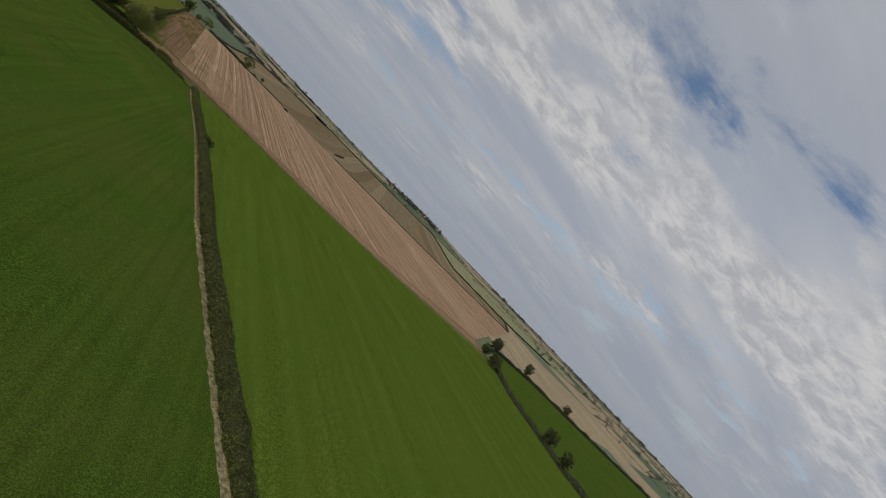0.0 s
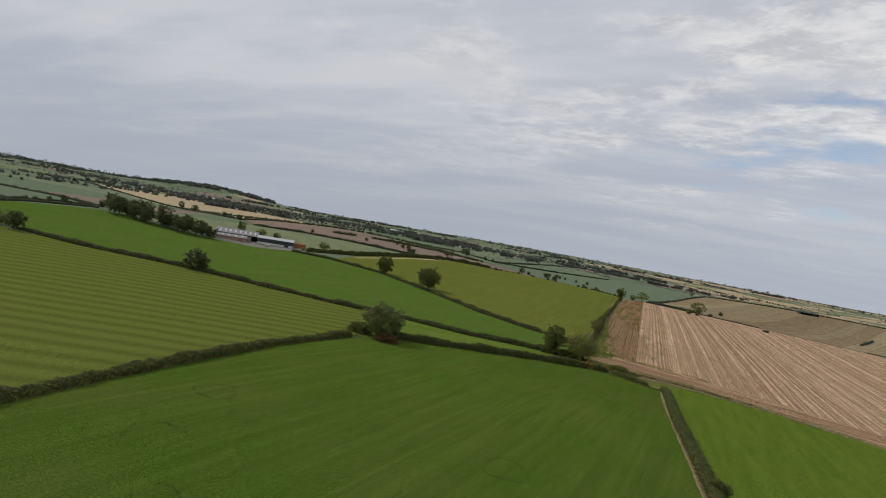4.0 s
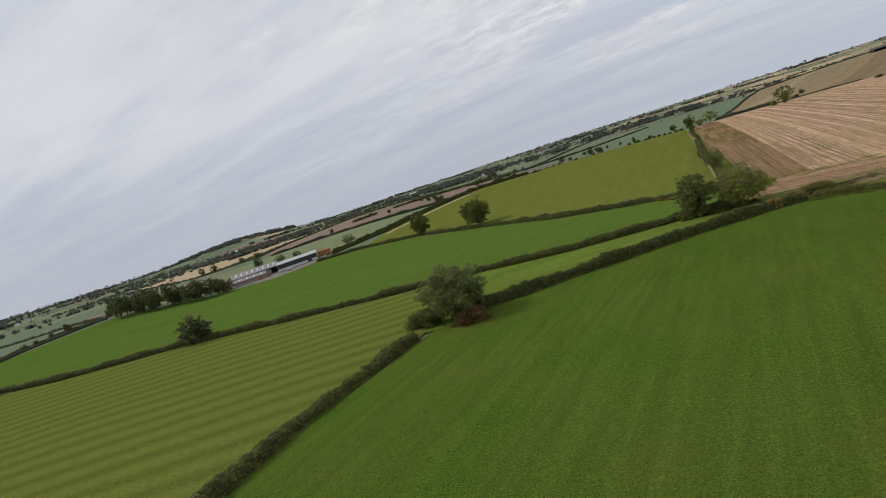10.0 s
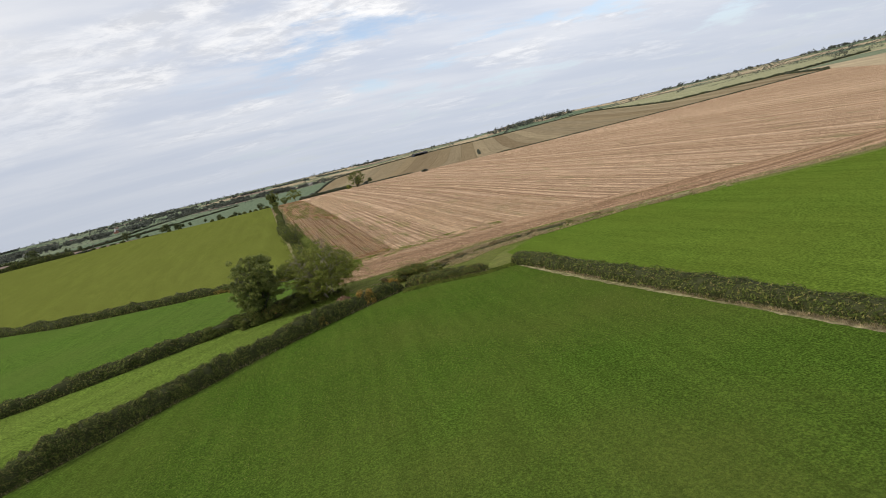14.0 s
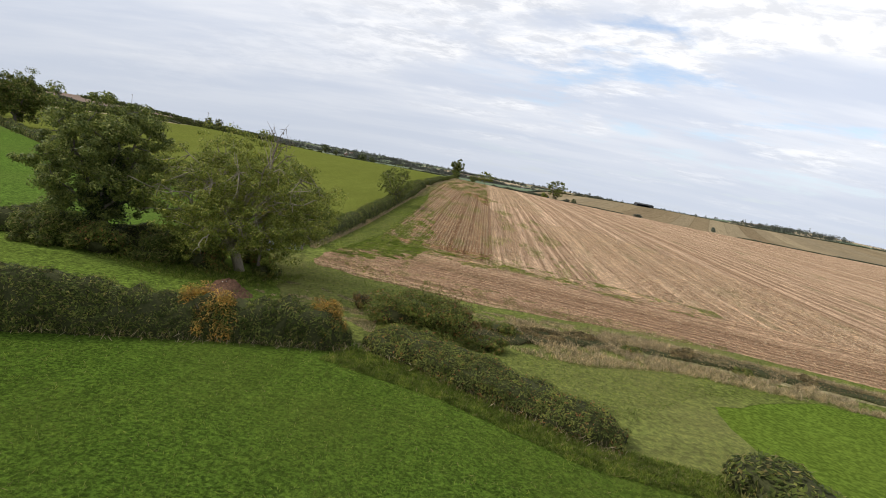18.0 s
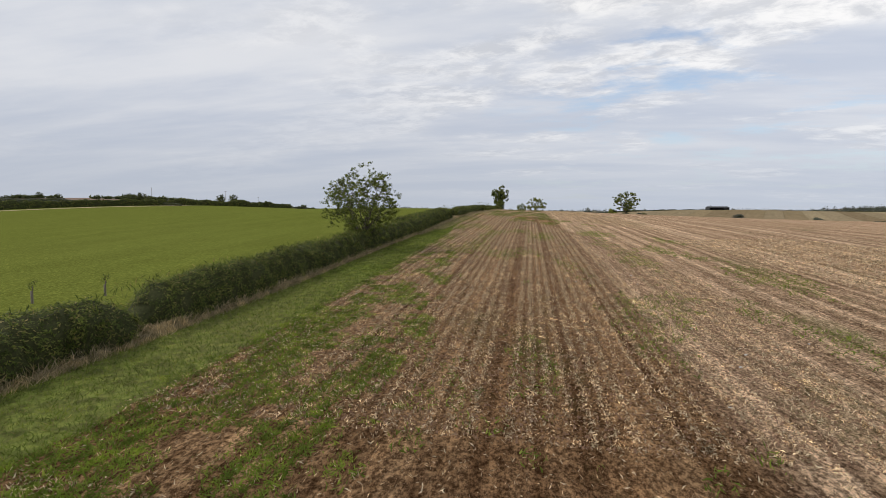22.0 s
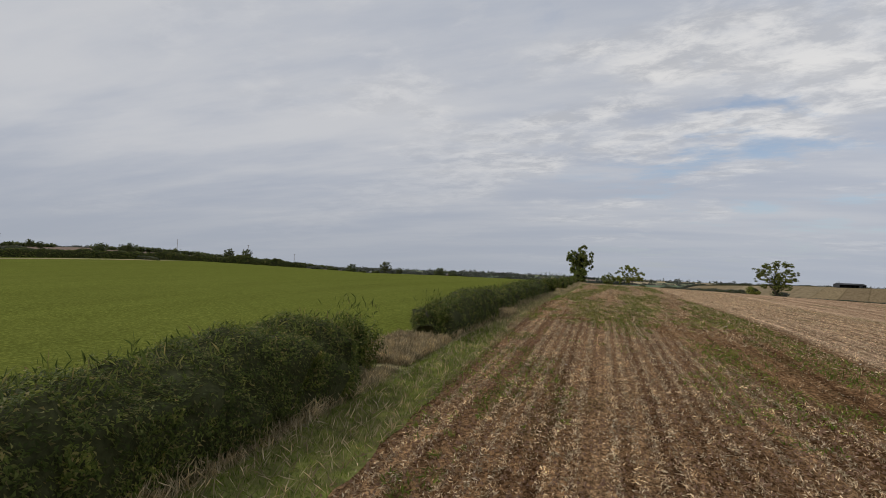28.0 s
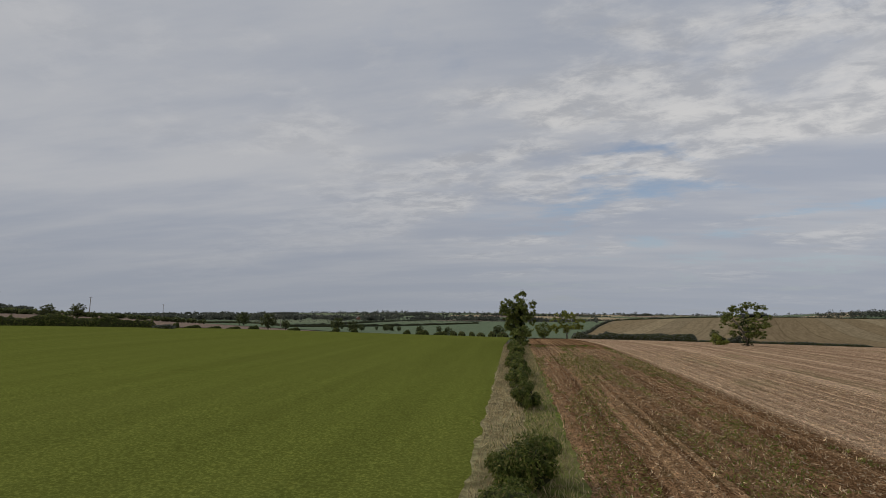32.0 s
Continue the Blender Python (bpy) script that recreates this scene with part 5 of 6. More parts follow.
stuff("grass", scatter(rng, 16000, [(-4.6, 148), (-0.6, 148), (-0.6, 156), (-4.2, 156)]), 0.4, 0.28, DRY, "tall bleached grass in the hedge gap", "grass", 85, 0.75, 0.06)
stuff("grass", scatter(rng, 7000, [(-2.6, 36), (0.2, 36), (0.6, 40), (-2.6, 40)]), 0.4, 0.26, DRY, "tall dry grass between two lengths of hedge", "grass", 94, 0.7, 0.06)
stuff("grass", scatter(rng, 9000, [(-3.4, 171), (0.6, 171), (0.6, 175.5), (-3.4, 175.5)]), 0.4, 0.28, DRY, "dry grass in a small hedge gap", "grass", 86, 0.75, 0.06)
stuff("grass", scatter(rng, 26000, [(-3.8, 210), (2.6, 210), (2.8, 330), (-3.6, 330)]), 0.35, 0.26, DRY, "bleached rough grass along the hedge line", "grass", 87, 0.7, 0.07)
stuff("grass", scatter(rng, 70000, [(-24, -46), (-4, -38), (8, -32.5), (16, -30), (30, -36), (36, -38), (37.5, -85), (-30, -85)]), 0.06, 0.13, GRASS, "grazed green pasture grass", "grass", 88, 0.5, 0.11)
stuff("grass", scatter(rng, 34000, [(-4, -2), (6, 4), (14, -3), (27, -3), (40, 0), (53, -4), (79, -8), (79, -16), (53, -15), (40, -22), (33, -30), (24, -24), (14, -22), (4, -14)]), 0.10, 0.15, GRASS, "rough green track grass", "grass", 89, 0.5, 0.11)
q = scatter(rng, 90000, [(22, -18), (27, -9.5), (40, -6.5), (60, -8), (80, -11), (107, -22), (107, -28), (80, -18), (55, -16.5), (40, -16.5), (30, -21)])
w = np.array([noise.noise(Vector((x * 0.14, y * 0.3, 74.0))) + 0.7 * noise.noise(Vector((x * 0.6, y * 0.7, 79.0))) for x, y in q])
stuff("grass", q[w > -0.08], 0.35, 0.30, DRY, "tall dry grass along an overgrown ditch", "grass", 90, 0.65, 0.06)
stuff("grass", scatter(rng, 5000, [(-12, -14), (2, -13), (5, -9), (4, -17), (-4, -20), (-12, -18)]), 0.25, 0.2, GRASS, "rank green weeds under the trees", "weeds", 91, 0.5, 0.14)
stuff("grass", scatter(rng, 24000, [(36.9, -35), (37.9, -35), (39.2, -95), (43.4, -150), (47.7, -224), (46.6, -224), (42.5, -150), (38.4, -95)]), 0.3, 0.3, DRY, "strip of bleached grass at the hedge foot", "grass", 92, 0.65, 0.06)

stuff("grass", scatter(rng, 22000, [(14, -27), (22, -29.4), (30, -34), (37, -34.6), (37, -37.6), (29, -37), (21, -32.6), (13, -30.4)]), 0.1, 0.2, GRASS, "rough grass where the pasture meets the track", "grass", 93, 0.5, 0.12)
stuff("grass", scatter(rng, 18000, [(107, -21), (146, -35), (197, -49.5), (300, -58), (300, -64), (197, -54.5), (146, -39.6), (107, -25)]), 0.3, 0.5, DRY, "pale dry grass between crop and headland", "grass", 95, 0.6, 0.1)
# bleached, trodden grass along the track and in patches where it turns to the gate
q = np.concatenate([scatter(rng, 46000, [(12, -9.2), (21, -9.8), (30, -6.8), (40, -6.0), (60, -8), (60, -10.6), (40, -9.2), (30, -10), (21, -13), (12, -11.4)]), scatter(rng, 30000, [(2, -13), (8, -13), (14, -16), (15, -23), (9, -22), (3, -18)])])
w = np.array([noise.noise(Vector((x * 0.3, y * 0.6, 84.0))) + 0.6 * noise.noise(Vector((x * 1.1, y * 1.3, 89.0))) for x, y in q])
stuff("grass", q[w > np.where(q[:, 0] > 12, 0.0, 0.24)], 0.06, 0.14, DRY, "short bleached grass trodden along the track", "grass", 96, 0.35, 0.1)
# faint rings of rank grass in the pasture
for k, (x, y, r) in enumerate([(-55, -211, 5.2), (-38, -224, 3.6), (2.5, -173, 5.0), (-64, -187, 4.6), (-50, -192, 3.2), (-3, -213, 3.4)]):
    a = rng.uniform(0, 6.28, 900)
    a = a[np.array([noise.noise(Vector((math.cos(v) * 1.3, math.sin(v) * 1.3, k * 5.0))) for v in a]) + rng.normal(0, 0.16, len(a)) > 0.02]
    d = r * (1 + 0.1 * np.sin(3 * a + k)) + rng.normal(0, 0.34, len(a))
    stuff("grass", np.stack([x + np.cos(a) * d, y + np.sin(a) * d], 1), 0.03, 0.12, RANK, "broken ring of dark rank grass in the pasture", "grass", 300 + k, 0.0, 0.35)

for k in range(60):
    x, y = scatter(rng, 1, NEAR)[0]
    ob = new("stone", pebble(rng, 0.035 + 0.05 * rng.random()))
    ob.location = (x, y, gz(x, y) + 0.03)
    tagged(ob, "small pale stone lying on the soil", "stone", "field stones")

# shrubs along the ditch beside the track
for k, (x, y, w, h) in enumerate([(25, -16, 5, 1.5), (29, -14, 5, 1.0), (24, -21, 4, 1.4), (33, -11.6, 4.2, 0.8), (38, -12.4, 3.4, 0.7), (44, -9.4, 4.6, 0.8), (49, -11.6, 3.6, 0.7), (56, -9.8, 4.0, 0.7), (66, -12.4, 4.4, 0.8), (75, -12.6, 4.0, 0.7)]):
    shrub("bush", x, y, w, w * 0.6, h, "low red-brown bramble along the ditch", 130 + k, DITCH_LEAF if k % 2 else BRAMBLE_LEAF, 8000, 0.1, 10 * k)
hedge([(22, -19), (27, -15.2), (34, -12), (47, -9.6), (58, -10.4), (70, -12.5)], 2.4, 0.35, "low strip of dry brown growth along the ditch", 40, 0.1, 71, DITCH_LEAF, 0.6, 0.6, 10, 140, 1)
for k, (x, y, w, h) in enumerate([(-10, -11, 6, 3), (-20, -13, 7, 3.4), (-6, -10.5, 5, 2.6), (-26, -16, 7, 2.8), (-1, -8.5, 4, 1.7), (-18, -16.5, 7, 3.6), (-12.5, -16.5, 6.5, 3.8), (-7.5, -15.5, 6, 3.4), (-3.4, -14.6, 5.2, 2.7), (2.0, -13.0, 3.4, 1.7)]):
    shrub("bush", x, y, w, w * 0.7, h, "dark undergrowth at the foot of the trees", 140 + k, HEDGE_LEAF if k % 2 else BRAMBLE_LEAF, 9000, 0.14)


def dead_branches(x, y, z, seed):
    rng = np.random.default_rng(seed)
    th = thing("dead_tree", (x, y, gz(x, y)), "bare grey dead tree top among the leaves", "tree", "hedgerow trees")
    part_mesh("trunk", mesh_of("trunk", *tube([Vector((0, 0, 0)), Vector((0.2, 0, z * 0.5)), Vector((0, 0.2, z * 0.8))], [0.16, 0.11, 0.06], 7), DEADWOOD, True), th)
    for k in range(7):
        a = rng.uniform(0, 6.28)
        p0 = Vector((0.1, 0.1, z * rng.uniform(0.66, 0.8)))
        p1 = p0 + Vector((math.cos(a) * 2.1, math.sin(a) * 2.1, rng.uniform(1.4, 3.4)))
        tubes = [tube([p0, p0.lerp(p1, 0.5) + Vector(rng.normal(0, 0.4, 3)), p1], [0.05, 0.035, 0.012], 5)]
        for j in range(5):
            q0 = p0.lerp(p1, rng.uniform(0.4, 0.95))
            q1 = q0 + Vector(rng.normal(0, 0.55, 3)) + Vector((0, 0, 0.4))
            tubes.append(tube([q0, q0.lerp(q1, 0.5), q1], [0.028, 0.02, 0.008], 4))
        part_mesh("branch", mesh_of("branch", *joined(tubes), DEADWOOD, True), th)


DEADWOOD = plain_mat("bleached_dead_wood", (0.13, 0.105, 0.08), (0.24, 0.20, 0.16), 10, 0.9, 0, 0.01)
dead_branches(0.9, -12.6, 15.0, 5)

# saplings in pale guards behind the hedge
for k, (x, y) in enumerate([(-12, 38), (-12.5, 43), (-19, 45), (-10, 46)]):
    th = thing("sapling", (x, y, gz(x, y)), "young tree in a brown guard beside the hedge", "sapling", "guarded saplings")
    part_mesh("guard", mesh_of("guard", *tube([Vector((0, 0, 0)), Vector((0, 0, 0.4)), Vector((0, 0, 0.8))], [0.05, 0.05, 0.048], 8), POSTWOOD, True), th, "brown tree guard")
    part_mesh("stake", box_mesh("stake", 0.05, 0.05, 1.1, POSTWOOD, 0.01, (0.1, 0, 0.55)), th)
    c = np.array([(0, 0, 1.1), (0.12, 0.08, 1.35)])
    part_mesh("crown", blades(rng, in_clumps(rng, c, np.full((2, 3), 0.26), 80)[0], 0.07, "crown", HEDGE_LEAF), th)


# ---- the farm ----
ROOF = plain_mat("grey_cement_roof", (0.21, 0.195, 0.185), (0.32, 0.30, 0.285), 0.6, 0.85, 0, 0.02)
ROOFLIGHT = plain_mat("pale_roof_light", (0.44, 0.45, 0.45), (0.54, 0.55, 0.55), 1.5, 0.5, 0, 0.005)
WHITE = plain_mat("white_wall", (0.50, 0.48, 0.45), (0.66, 0.64, 0.61), 0.8, 0.8, 0, 0.01)
BLACK = plain_mat("dark_cladding", (0.02, 0.021, 0.022), (0.045, 0.046, 0.047), 2.0, 0.7, 0, 0.01)
BRICK = plain_mat("red_brick_wall", (0.20, 0.10, 0.07), (0.34, 0.18, 0.13), 1.2, 0.9, 0, 0.01)
TILE = plain_mat("brown_roof_tiles", (0.16, 0.09, 0.07), (0.28, 0.17, 0.13), 1.4, 0.85, 0, 0.02)
RUST = plain_mat("rusty_orange_panels", (0.20, 0.085, 0.035), (0.40, 0.19, 0.085), 0.9, 0.85, 0, 0.01)
PINKISH = plain_mat("pinkish_block_wall", (0.26, 0.19, 0.16), (0.36, 0.28, 0.24), 1.2, 0.9, 0, 0.01)
PALEROOF = plain_mat("pale_sheet_roof", (0.36, 0.37, 0.37), (0.48, 0.49, 0.49), 0.6, 0.7, 0, 0.02)
CONCRETE = plain_mat("pale_yard_concrete", (0.15, 0.14, 0.11), (0.24, 0.22, 0.18), 0.4, 0.9, 0, 0.01)
GLASS = plain_mat("dark_window_glass", (0.03, 0.035, 0.04), (0.06, 0.065, 0.07), 2.0, 0.12, 0, 0.0)


def prism(w, d, eave, ridge, over=0.4, thick=0.25, at=0.0):
    """Two roof slopes with thickness, ridge along x."""
    verts, faces = [], []
    for sgn in (-1, 1):
        n = len(verts)
        y1 = sgn * (d / 2 + over)
        drop = (ridge - eave) / (d / 2) * over
        for x in (-w / 2 - over, w / 2 + over):
            verts += [(x, 0, ridge + at), (x, y1, eave - drop + at), (x, y1, eave - drop - thick + at), (x, 0, ridge - thick + at)]
        faces += [(n, n + 1, n + 5, n + 4), (n + 3, n + 7, n + 6, n + 2), (n + 1, n + 2, n + 6, n + 5), (n, n + 3, n + 2, n + 1), (n + 4, n + 5, n + 6, n + 7)]
    return verts, faces


def gable(d, eave, ridge, x, thick=0.2):
    v = []
    for xx in (x - thick / 2, x + thick / 2):
        v += [(xx, -d / 2, 0), (xx, d / 2, 0), (xx, d / 2, eave), (xx, 0, ridge), (xx, -d / 2, eave)]
    f = [(0, 1, 2, 3, 4), (9, 8, 7, 6, 5)] + [(k, (k + 1) % 5 + 0, (k + 1) % 5 + 5, k + 5) for k in range(5)]
    return v, f


def barn(x, y, turn, w, d, eave, ridge, lower, upper, label, roof=None, lights=0, split=0.5, open_front=False, name="farm_shed"):
    th = thing(name, (x, y, gz(x, y) - 0.3), label, "barn", "farm buildings", turn)
    for sgn in (-1, 1):
        if open_front and sgn < 0:
            for k in range(6):
                part_mesh("post", box_mesh("post", 0.3, 0.3, eave, BLACK, 0.02, (-w / 2 + 0.3 + k * (w - 0.6) / 5, -d / 2, eave / 2)), th)
            continue
        part_mesh("lower_wall", box_mesh("lower_wall", w, 0.25, eave * split, lower, 0, (0, sgn * d / 2, eave * split / 2)), th)
        part_mesh("upper_wall", box_mesh("upper_wall", w, 0.2, eave * (1 - split), upper, 0, (0, sgn * d / 2, eave * (1 + split) / 2)), th)
    for sx in (-1, 1):
        part_mesh("gable_wall", mesh_of("gable_wall", *gable(d, eave, ridge, sx * w / 2), lower if sx < 0 else upper), th)
    part_mesh("roof", mesh_of("roof", *prism(w, d, eave, ridge), roof or ROOF), th)
    for k in range(lights):
        px = -w / 2 + (k + 0.8) * w / (lights + 0.6)
        z = (eave + ridge) / 2 + 0.06
        v = [(px, -d * 0.36, z - (ridge - eave) * 0.22), (px + 1.6, -d * 0.36, z - (ridge - eave) * 0.22), (px + 1.6, -d * 0.12, z + (ridge - eave) * 0.26), (px, -d * 0.12, z + (ridge - eave) * 0.26)]
        v += [(a, b, c - 0.08) for a, b, c in v]
        part_mesh("roof_light", mesh_of("roof_light", v, [(0, 1, 2, 3), (7, 6, 5, 4), (0, 4, 5, 1), (1, 5, 6, 2), (2, 6, 7, 3), (3, 7, 4, 0)], ROOFLIGHT), th)
    part_mesh("door", box_mesh("door", 4.2, 0.12, eave * 0.75, upper if split > 0.3 else lower, 0.03, (w * 0.3, -d / 2 - 0.2, eave * 0.375)), th, "tall sliding shed door")
    return th


land("farm_yard", [(-420, 128), (-345, 132), (-322, 168), (-330, 196), (-372, 214), (-430, 190)], CONCRETE, "pale concrete and gravel farm yard", 10, 0.1, "yard")
barn(-398, 166, 40, 44, 26, 5.5, 9.5, BRICK, ROOF, "large grey-roofed farm shed with pale roof lights", None, 8, 0.45, True)
barn(-386, 146, 40, 30, 11, 4.0, 6.2, PINKISH, BRICK, "long low pinkish farm building", None, 4, 0.6)
barn(-358, 182, 40, 38, 18, 6.6, 8.6, WHITE, BLACK, "long shed with white base and black upper walls", PALEROOF, 0, 0.34)
barn(-338, 199, 40, 12, 8, 4.6, 5.8, RUST, RUST, "rusty orange farm store", RUST, 0, 0.5)
barn(-418, 142, 130, 13, 8, 5.0, 7.8, BRICK, BRICK, "red brick farmhouse with a tiled roof", TILE, 0, 0.5, name="farmhouse")


def trailer(x, y, turn, label, mat):
    th = thing("farm_trailer", (x, y, gz(x, y)), label, "trailer", "farm vehicles", turn)
    part_mesh("bed", box_mesh("bed", 5.2, 2.3, 0.18, POSTWOOD, 0.03, (0, 0, 0.95)), th)
    part_mesh("load", box_mesh("load", 4.9, 2.2, 1.5, mat, 0.12, (0, 0, 1.8)), th)
    part_mesh("drawbar", mesh_of("drawbar", *bar((2.5, 0, 0.85), (3.9, 0, 0.6), 0.07), BLACK, True), th)
    for sx in (-1.2, 0.2):
        for sy in (-1.05, 1.05):
            part_mesh("wheel", mesh_of("wheel", *tube([Vector((sx, sy - 0.14, 0.45)), Vector((sx, sy, 0.45)), Vector((sx, sy + 0.14, 0.45))], [0.42, 0.45, 0.42], 14), BLACK, True), th)


trailer(-326, 190, 20, "farm trailer stacked with rusty load", RUST)
trailer(-318, 205, 60, "dark flat farm trailer by the hedge", BLACK)
trailer(-350, 160, 35, "white-sheeted trailer in the yard", WHITE)

# ---- trees further off: a few kinds, copied over the hedgerows ----
KINDS = [tree("tree", -337, -83, 13, 13, "spreading grey-green tree in a distant hedge", 201, MID_LEAF, 2600, 0.5, 0.3, 0.08, 10, 6, 0.11),
         tree("tree", -381, -83, 11, 12, "dark bushy tree in a distant hedge", 202, MID_LEAF, 2400, 0.5, 0.3, 0.05, 9, 6, 0.12),
         tree("tree", -452, 82, 18, 13, "tall dark tree sheltering the farm", 203, MID_LEAF, 3000, 0.5, 0.35, 0.06, 10, 6, 0.12),
         tree("tree", -315, 212, 12, 15, "wide pale tree beside the farm", 204, WILLOW_LEAF, 2600, 0.45, 0.3, 0.1, 10, 6, 0.1),
         tree("tree", -256, 462, 11, 10, "round dark skyline tree", 205, MID_LEAF, 2200, 0.45, 0.3, 0.12, 9, 6, 0.12)]
rng = np.random.default_rng(31)


def far_tree(kind, x, y, scale, group="distant trees"):
    m = pose(x, y, gz(x, y) - 0.1, 0, 0, rng.uniform(0, 360)) @ Matrix.Diagonal((scale * rng.uniform(0.9, 1.15), scale * rng.uniform(0.9, 1.15), scale, 1))
    ob = copy_thing(KINDS[kind], m)
    ob["group"] = group
    return ob


FARM_WOOD = "trees sheltering the farm"
for k in range(26):
    a = k / 25
    far_tree((2, 1, 2, 4)[k % 4], -488 + a * 108 + rng.normal(0, 4), 82 + a * 20 + rng.normal(0, 7) + 12 * (k % 2), rng.uniform(0.95, 1.4), FARM_WOOD)
for x, y, k, s in [(-400, 205, 3, 0.9), (-384, 214, 1, 0.8), (-430, 205, 2, 0.8), (-487, -129, 0, 1.5), (-520, -112, 1, 1.2), (-483, -103, 2, 1.1), (-473, -92, 0, 1.4), (-452, -92, 1, 1.2), (-434, -88, 0, 1.2), (-462, -104, 1, 1.1), (-500, -118, 3, 1.2),
                   (-368, -85, 1, 0.85), (-355, -80, 3, 0.8), (-349, -76, 0, 0.7), (-511, 18, 1, 0.5), (-518, 30, 1, 0.45), (-524, 46, 4, 0.6), (-525, 60, 0, 0.7), (-515, 93, 4, 0.9), (-781, 25, 1, 0.7), (-773, 35, 1, 0.8), (-762, 41, 1, 0.6), (-1075, 323, 1, 0.6), (-1110, 323, 1, 0.6),
                   (-769, 414, 2, 0.95), (-711, 390, 0, 1.0), (-594, 340, 4, 0.9), (-545, 321, 1, 0.8), (-270, 352, 1, 0.75), (-278, 356, 4, 0.7), (-255, 441, 4, 0.9), (-369, 863, 0, 1.5), (-385, 880, 2, 1.0), (-315, 838, 1, 0.9), (-295, 830, 4, 0.8),
                   (-151, 692, 1, 0.6), (-151, 750, 4, 0.5), (-134, 726, 1, 0.7), (-128, 722, 1, 0.6), (-114, 697, 4, 0.6), (-92, 687, 4, 0.55), (-71, 677, 4, 0.7), (-13, 624, 1, 0.8), (-41, 508, 1, 0.5), (-60, 513, 4, 0.55), (-117, 522, 0, 0.75), (-105, 518, 1, 0.7), (-140, 492, 4, 0.6), (-150, 489, 0, 0.8),
                   (-298, 396, 1, 0.75), (-310, 400, 1, 0.6), (-330, 420, 4, 0.55), (-360, 380, 1, 0.5), (-400, 400, 4, 0.6), (-420, 330, 1, 0.6), (128, 545, 4, 0.7), (286, -82, 1, 1.0), (292, -60, 4, 0.9), (348, -8, 1, 1.1), (356, 0, 2, 0.8), (275, -165, 1, 1.0), (270, -185, 4, 1.0), (420, 10, 0, 1.1), (480, -10, 1, 1.0)]:
    far_tree(k, x, y, s)


# ---- hedgerows of the middle distance ----
for line, h, label in [([(-1120, 13), (-1147, 101), (-1147, 200)], 2.4, "low dark distant hedge"), ([(-1121, 190), (-828, 153), (-594, 109), (-523, 94)], 2.2, "long straight distant hedge"), ([(-480, -134), (-468, -88), (-464, -66)], 2.6, "thick distant hedge beside trees"),
                       ([(-481, -64), (-496, -26), (-517, 16), (-530, 92), (-537, 110)], 2.2, "distant hedge beside a lane"), ([(-470, -66), (-486, -26), (-505, 16), (-516, 90)], 1.8, "low distant hedge beside a lane"), ([(-1423, 670), (-1070, 535), (-827, 438), (-693, 404), (-563, 342)], 2.6, "dark hedge below the tan field"),
                       ([(-563, 342), (-762, 850), (-752, 939)], 2.6, "dark hedge beside the tan field"), ([(-485, 284), (-423, 316), (-361, 330), (-294, 341), (-232, 356)], 2.2, "dark hedge behind the farm fields"), ([(-672, 791), (-568, 977), (-425, 996)], 2.8, "hedge edging the brown field"),
                       ([(-294, 848), (-264, 1168), (-216, 1672)], 3.0, "long hedge climbing the far slope"), ([(-425, 996), (-294, 848), (-60, 1100)], 2.6, "hedge across the far slope"), ([(300, 570), (330, 640), (361, 712)], 2.0, "short dark hedge on the tan hillside"),
                       ([(850, 1080), (650, 560), (764, 455), (960, 455)], 2.6, "long dark hedge between tan and pale fields"), ([(304, -60), (278, -120), (270, -190), (334, -420)], 2.6, "tall hedge on the crop's far side"), ([(298, -54), (355, -2), (420, 2), (480, -20), (800, -100)], 2.6, "bushy hedge past the bright crop"),
                       ([(30, 459), (66, 705), (106, 880), (157, 1046)], 2.2, "hedge along the grey-green field"), ([(158, 1049), (330, 1084), (520, 1099), (850, 1084)], 2.0, "hedge behind the tan hillside"), ([(660, 318), (764, 453)], 2.0, "hedge at the stubble's far corner"), ([(257, 423), (390, 398), (490, 366), (660, 318)], 0.8, "faint grassy line between two stubbles")]:
    hedge(line, 2.6, h, label, 1.2, 0.7, int(abs(line[0][0])) + 7, HAZED_LEAF, 6.0, 0.6)


# ---- the far network of hedges, trees and woods ----
OWN = [(-1160, -430), (-1160, 30), (-1440, 660), (-1380, 980), (-760, 950), (-420, 1010), (-60, 1130), (140, 980), (340, 980), (860, 1100), (1010, 450), (820, -100), (820, -430)]


